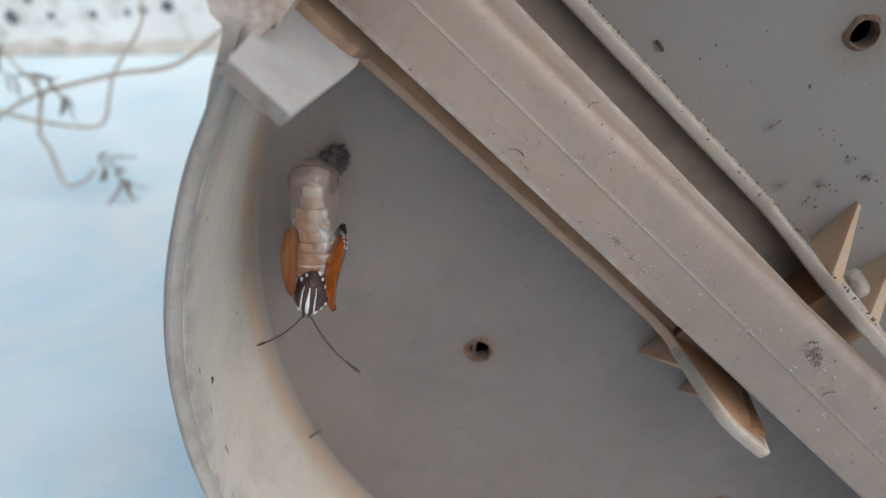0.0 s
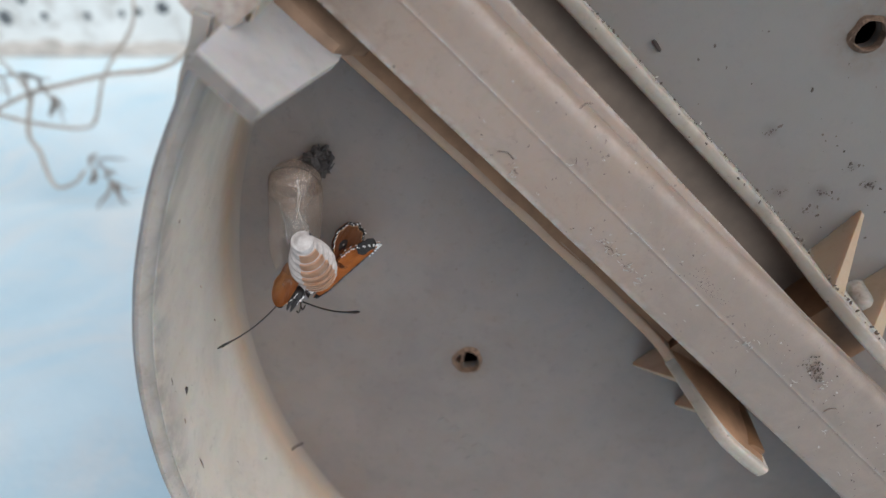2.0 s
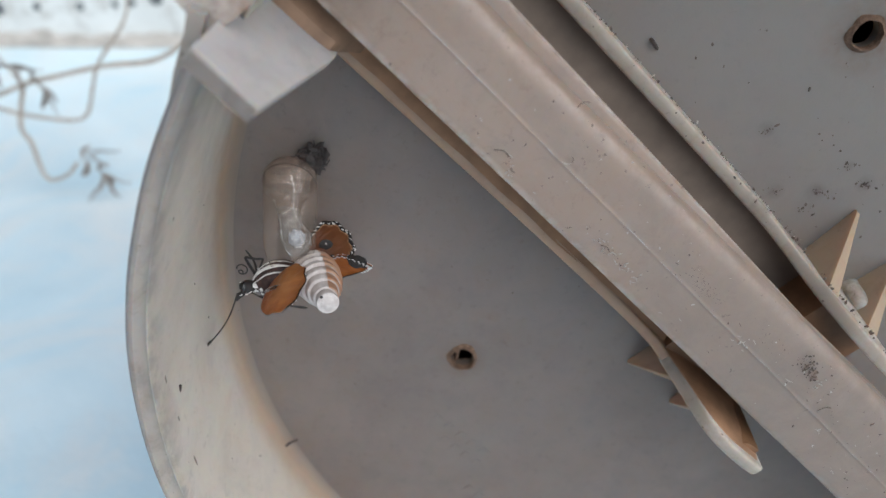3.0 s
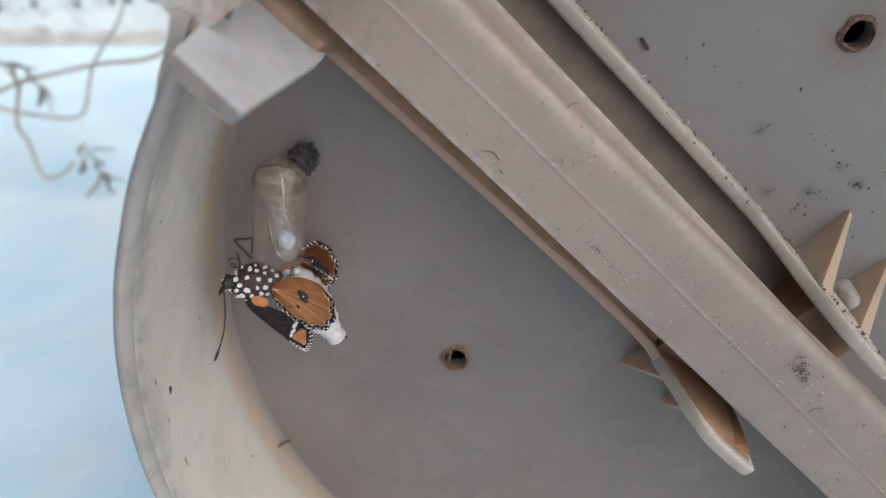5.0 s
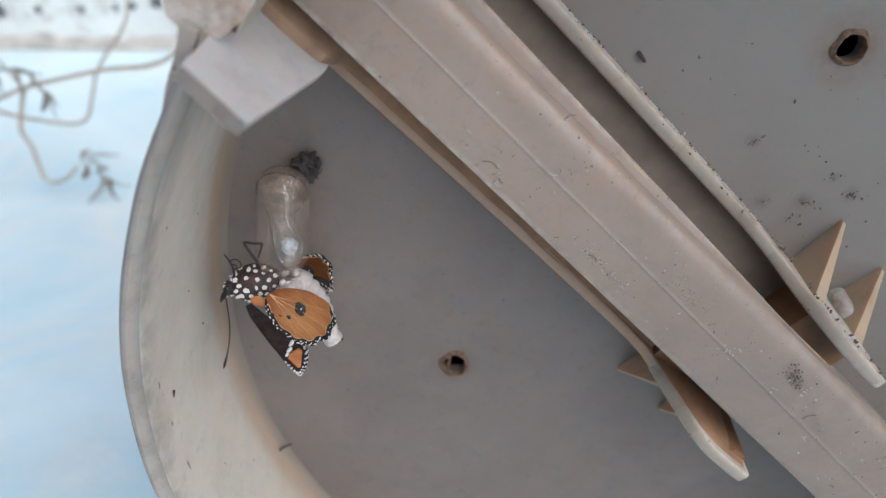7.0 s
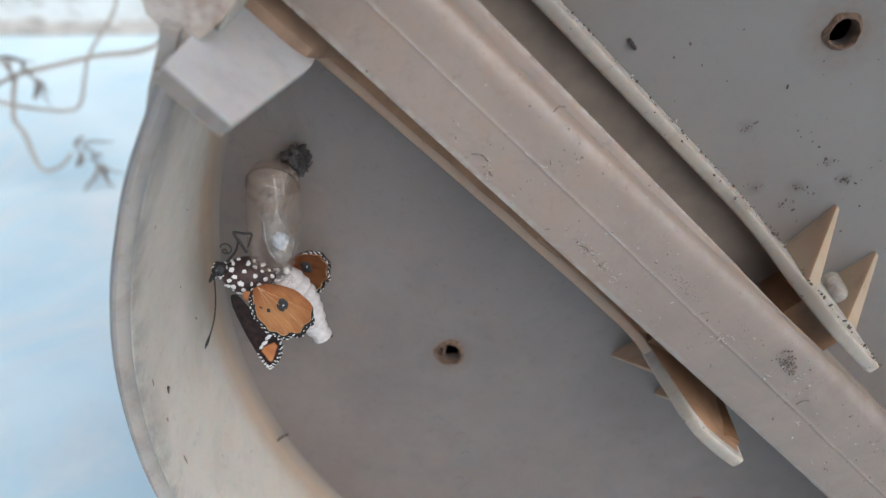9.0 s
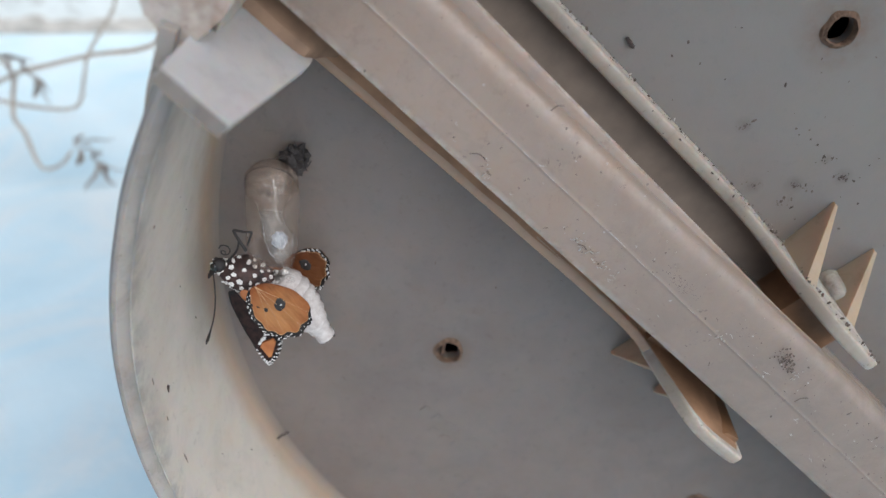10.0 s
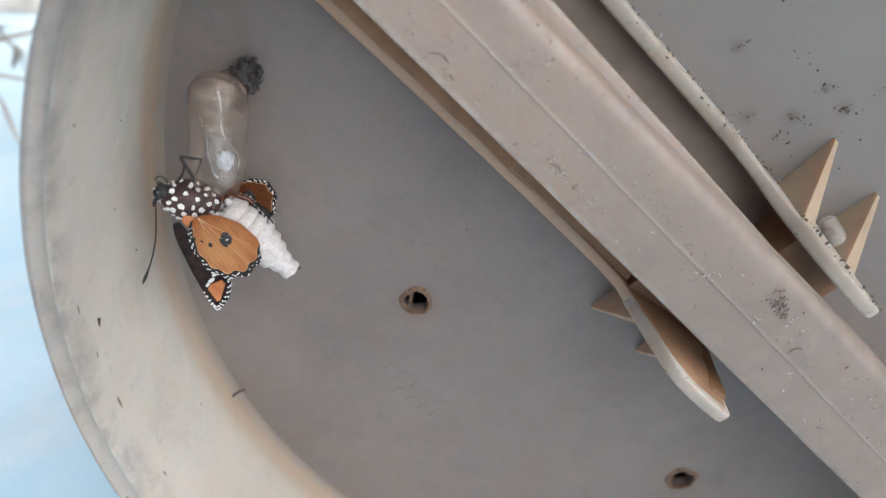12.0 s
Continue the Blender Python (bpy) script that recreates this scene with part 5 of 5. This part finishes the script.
        (4.8, -0.00326, -0.00350, 0.00714, 123, 0, 0),
        (6, -0.00268, -0.00350, 0.00724, 119, -0, 0),
        (7, -0.00267, -0.00350, 0.00753, 114, 0, 0),
        (9, -0.00284, -0.00350, 0.00871, 111, 0, 0),
        (11, -0.00257, -0.00350, 0.00897, 108, 0, 0),
        (12, -0.00186, -0.00350, 0.00690, 109, 0, 0),
    ),
    "leg_b": (
        (0, -0.001, 0.003, -0.006, 77, 0, 0), (2.9, 0.0005, 0.003, -0.003, 60, 0, 0), (3, -0.006, 0.001, 0.0, 100, 0, 0), (4.8, -0.0072, -0.0008, 0.0010, 75, 0, 0),
        (5.6, -0.0080, -0.0010, 0.0010, 95, 0, 0), (7.0, -0.0082, -0.0010, 0.0020, 98, 0, 0), (9.0, -0.0078, -0.0008, 0.0048, 55, 0, 0), (12, -0.0070, -0.0005, 0.0040, 55, 0, 0),
    ),
    "tongue": (
        (0, -0.0018, 0.001, -0.0060, -93, 0, 90), (2.9, 0.0010, 0.001, -0.002, -120, 0, 60), (3, -0.0065, -0.002, 0.0020, -175, 0, 180), (3.1, -0.0057, -0.0025, 0.0054, -178, 0, 180), (3.4, -0.0057, -0.0025, 0.0054, -178, 0, 180),
        (4.8, -0.0059, -0.0025, 0.0038, -190, 0, 180), (7.0, -0.0062, -0.0025, 0.0048, -190, 0, 180), (9.0, -0.0060, -0.0025, 0.0072, -190, 0, 180), (12, -0.0071, -0.0025, 0.0044, -190, 0, 180),
    ),
}


def along(x, y, z, angle, lean, roll):
    return pose(x, y, z) @ pose(0, 0, 0, 0, -angle, 0) @ pose(0, 0, 0, 0, 0, lean) @ pose(0, 0, 0, roll, 0, 0)


def motions():
    for key, ob in BUTTERFLY.items():
        walk(ob, [(t, along(*rest)) for t, *rest in MOVES[key]])


BUTTERFLY = build_butterfly()


# ---- dirt and crumbs on the plastic ----
def crumb(bm, place, size, rng, flat=0.5):
    made = bmesh.ops.create_icosphere(bm, subdivisions=1, radius=size)
    turn = Euler([rng.uniform(0, 6.28) for _ in range(3)]).to_matrix()
    sx, sy = rng.uniform(0.6, 2.2), rng.uniform(0.5, 1.0)
    for v in made["verts"]:
        c = turn @ Vector((v.co.x * sx, v.co.y * sy, v.co.z))
        v.co = Vector(place) + Vector((c.x, c.y * flat, c.z))


def build_crumbs():
    rng = random.Random(21)
    bm = bmesh.new()
    for k in range(120):
        u, v = rng.uniform(-0.11, -0.02), rng.uniform(0.158, 0.205)
        crumb(bm, uv(u, v, FACE - 0.0001), rng.choice((0.00006, 0.0001, 0.00016, 0.00026)), rng, 0.3)
    for cx, cz in ((0.0754, 0.1565), (0.0838, 0.1582), (0.0848, 0.1580), (0.0633, 0.1693), (0.0675, 0.1565), (0.0740, 0.1528), (0.0801, 0.1619), (0.0770, 0.1560)):
        for k in range(11):
            crumb(bm, (cx + rng.gauss(0, 0.0009), FACE - 0.0001, cz + rng.gauss(0, 0.0004)), rng.choice((0.00004, 0.00007, 0.00012, 0.0002)), rng, 0.3)
        for k in range(3):
            crumb(bm, (cx + rng.gauss(0, 0.0008), FACE - 0.00001, cz + rng.gauss(0, 0.0005)), rng.uniform(0.00015, 0.0003), rng, 0.1)
    for k in range(240):
        u = rng.uniform(-0.135, -0.05)
        side = rng.random() ** 0.7
        crumb(bm, uv(u, 0.1551 + 0.0010 * side, 0.1371 + 0.0036 * side ** 2), rng.choice((0.00006, 0.0001, 0.00016, 0.00026)), rng, 0.6)
    for k in range(46):
        u = rng.uniform(-0.052, -0.030)
        crumb(bm, uv(u, 0.1556 + 0.0006 * rng.random(), 0.1190 + max(0.0, -0.034 - u) * 0.6), rng.choice((0.00008, 0.00014, 0.0003)), rng, 0.6)
    for k in range(14):
        crumb(bm, uv(rng.uniform(-0.14, -0.06), rng.uniform(0.06, 0.12), FACE - 0.0001), rng.uniform(0.00008, 0.00018), rng)
    tagged(part("crumbs", bm, CRUMB), "dark dirt crumbs scattered on the plastic", "dirt", kind="stuff")
    bm = bmesh.new()
    for k in range(64):
        u = rng.uniform(-0.13, 0.02)
        crumb(bm, uv(u, rng.uniform(0.1325, 0.1478), 0.1204 - 0.042 * (u + 0.12)), rng.choice((0.00006, 0.00009, 0.00015)), rng, 0.3)
    for k in range(18):
        u, v = rng.uniform(-0.12, -0.01), rng.uniform(0.1315, 0.1475)
        s = rng.uniform(0.0004, 0.0011)
        y, a = 0.1204 - 0.042 * (u + 0.12), rng.uniform(0, 6.28)
        way = uv(math.cos(a), math.sin(a), 0.042 * -math.cos(a)) * s
        tube(bm, smooth_line([uv(u, v, y) - way / 2, uv(u + 0.0001, v + 0.0001, y), uv(u, v, y) + way / 2], 2), [0.00002, 0.00005, 0.00006, 0.00005, 0.00002], 5)
    for k in range(70):
        u = rng.uniform(-0.045, 0.005)
        crumb(bm, uv(u, rng.uniform(0.1320, 0.1480), 0.1204 - 0.042 * (u + 0.12)), rng.choice((0.00006, 0.0001, 0.00018)), rng, 0.4)
    for cu, cv, du, dv, n, big in ((-0.0455, 0.1446, 0.0012, 0.0010, 60, 0.0002), (-0.0430, 0.1440, 0.0012, 0.0006, 26, 0.0002), (-0.0716, 0.1411, 0.0028, 0.0009, 80, 0.00009), (-0.0562, 0.1433, 0.0015, 0.0009, 14, 0.0001), (-0.0879, 0.1343, 0.0035, 0.0005, 26, 0.00013)):
        for k in range(n):
            u = cu + rng.gauss(0, du)
            crumb(bm, uv(u, cv + rng.gauss(0, dv), 0.1203 - 0.042 * (u + 0.12)), rng.uniform(0.4, 1.0) * big, rng, 0.4)
    # curled dry fibres
    for u, v, a, s in ((-0.1136, 0.1333, 0.3, 0.0030), (-0.1109, 0.1476, 1.2, 0.0022), (-0.0344, 0.1412, 1.1, 0.0026), (-0.0893, 0.1340, 0.1, 0.0020)):
        y = 0.1203 - 0.042 * (u + 0.12)
        way, off = uv(math.cos(a), math.sin(a), 0) * s, uv(-math.sin(a), math.cos(a), 0) * s * 0.22
        tube(bm, smooth_line([uv(u, v, y) - way / 2, uv(u, v, y - 0.0001) + off, uv(u, v, y) + way / 2], 4), [0.00003] + [0.00007] * 7 + [0.00003], 5)
    tagged(part("bar_crumbs", bm, CRUMB), "dark dirt crumbs stuck to the bar", "dirt", kind="stuff")
    bm = bmesh.new()
    for k in range(70):
        u = rng.uniform(-0.13, 0.02)
        crumb(bm, uv(u, rng.uniform(0.1325, 0.1478), 0.1203 - 0.042 * (u + 0.12)), rng.choice((0.00006, 0.0001, 0.0002)), rng, 0.2)
    for cu, cv, du, n in ((-0.0879, 0.1342, 0.0040, 30), (-0.1106, 0.1320, 0.0008, 8), (-0.0573, 0.1390, 0.0012, 10), (-0.0401, 0.1437, 0.0009, 9)):
        for k in range(n):
            u = cu + rng.gauss(0, du)
            v, y = cv + rng.gauss(0, 0.0006), 0.12025 - 0.042 * (u + 0.12)
            a, s = rng.uniform(-0.5, 1.8), rng.uniform(0.0002, 0.0008)
            way = uv(math.cos(a), math.sin(a), -0.042 * math.cos(a)) * s
            tube(bm, [uv(u, v, y) - way / 2, uv(u, v, y - 0.00008), uv(u, v, y) + way / 2], [0.00004, rng.uniform(0.00006, 0.00014), 0.00003], 5)
    for k in range(60):
        crumb(bm, uv(rng.uniform(-0.115, -0.03), 0.1560 + rng.gauss(0, 0.0003), FACE - rng.uniform(0.002, 0.005)), rng.uniform(0.00006, 0.0002), rng, 0.6)
    for k in range(16):
        u, v = rng.uniform(-0.12, -0.01), rng.choice((rng.uniform(0.1318, 0.1345), rng.uniform(0.1335, 0.147)))
        y, a, s = 0.12035 - 0.042 * (u + 0.12), rng.uniform(-0.6, 0.6), rng.uniform(0.0005, 0.0016)
        mid = uv(u, v, y)
        way = uv(math.cos(a), math.sin(a), 0.042 * -math.cos(a))
        bend = uv(-math.sin(a), math.cos(a), 0) * rng.uniform(-0.25, 0.25)
        tube(bm, smooth_line([mid - way * s / 2, mid + bend * s, mid + way * s / 2], 3), [0.00002, 0.00005, 0.00006, 0.00007, 0.00006, 0.00005, 0.00002], 5)
    tagged(part("pale_crumbs", bm, PALE_DIRT), "pale flakes stuck to the bar", "dirt", kind="stuff")
    bm = bmesh.new()
    for k in range(34):
        a = rng.uniform(2.2, 4.4)
        f = rng.random()
        r, y = 0.1199 + 0.0016 * f, 0.137 - 0.032 * f
        crumb(bm, (CENTRE.x + (r - 0.0002) * math.cos(a), y, CENTRE.z + (r - 0.0002) * math.sin(a)), rng.choice((0.00005, 0.00008, 0.00014)), rng, 1.0)
    tagged(part("rim_crumbs", bm, DIRT), "dark specks of dirt on the rim wall", "dirt", kind="stuff")
    grey = simple("grey_smear", (0.26, 0.215, 0.19), 0.75, 0.4, 900)
    for k in range(9):
        a = rng.uniform(2.35, 4.2)
        f = 1 - abs(rng.gauss(0, 0.22))
        r, y = 0.1198 + 0.0018 * f, 0.137 - 0.033 * f
        bm = blob(0.0006, (0.12, 0.35, rng.uniform(0.7, 3.0)), 2, 0.5, k * 3.1)
        bm.transform(pose(CENTRE.x + r * math.cos(a), y, CENTRE.z + r * math.sin(a), 0, -math.degrees(a) + 180 + rng.uniform(-8, 8), 0))
        tagged(part("smear", bm, grey), "thin grey smear of dirt on the rim", "dirt", "smears on the rim")
    # single larger bits
    for name, pts, r, label in (
        ("stalk_bit", [(0.0398, 0.1416, 0.1862), (0.0405, 0.1412, 0.1853), (0.0413, 0.1416, 0.1842)], 0.00035, "short dark stalk fragment on the plate"),
        ("stalk_bit", [(-0.0345, 0.1405, 0.0865), (-0.0330, 0.1402, 0.0883), (-0.0310, 0.1404, 0.0893)], 0.00025, "short brown stalk fragment on the plate"),
        ("stalk_bit", [(-0.0432, 0.1128, 0.1300), (-0.0428, 0.1128, 0.1312), (-0.0425, 0.1128, 0.1322)], 0.0003, "short dark stalk fragment on the rim"),
    ):
        bm = bmesh.new()
        tube(bm, smooth_line(pts, 3), [r * 0.6] + [r] * 5 + [r * 0.4], 6)
        tagged(part(name, bm, DIRT), label, "debris")


build_crumbs()

motions()
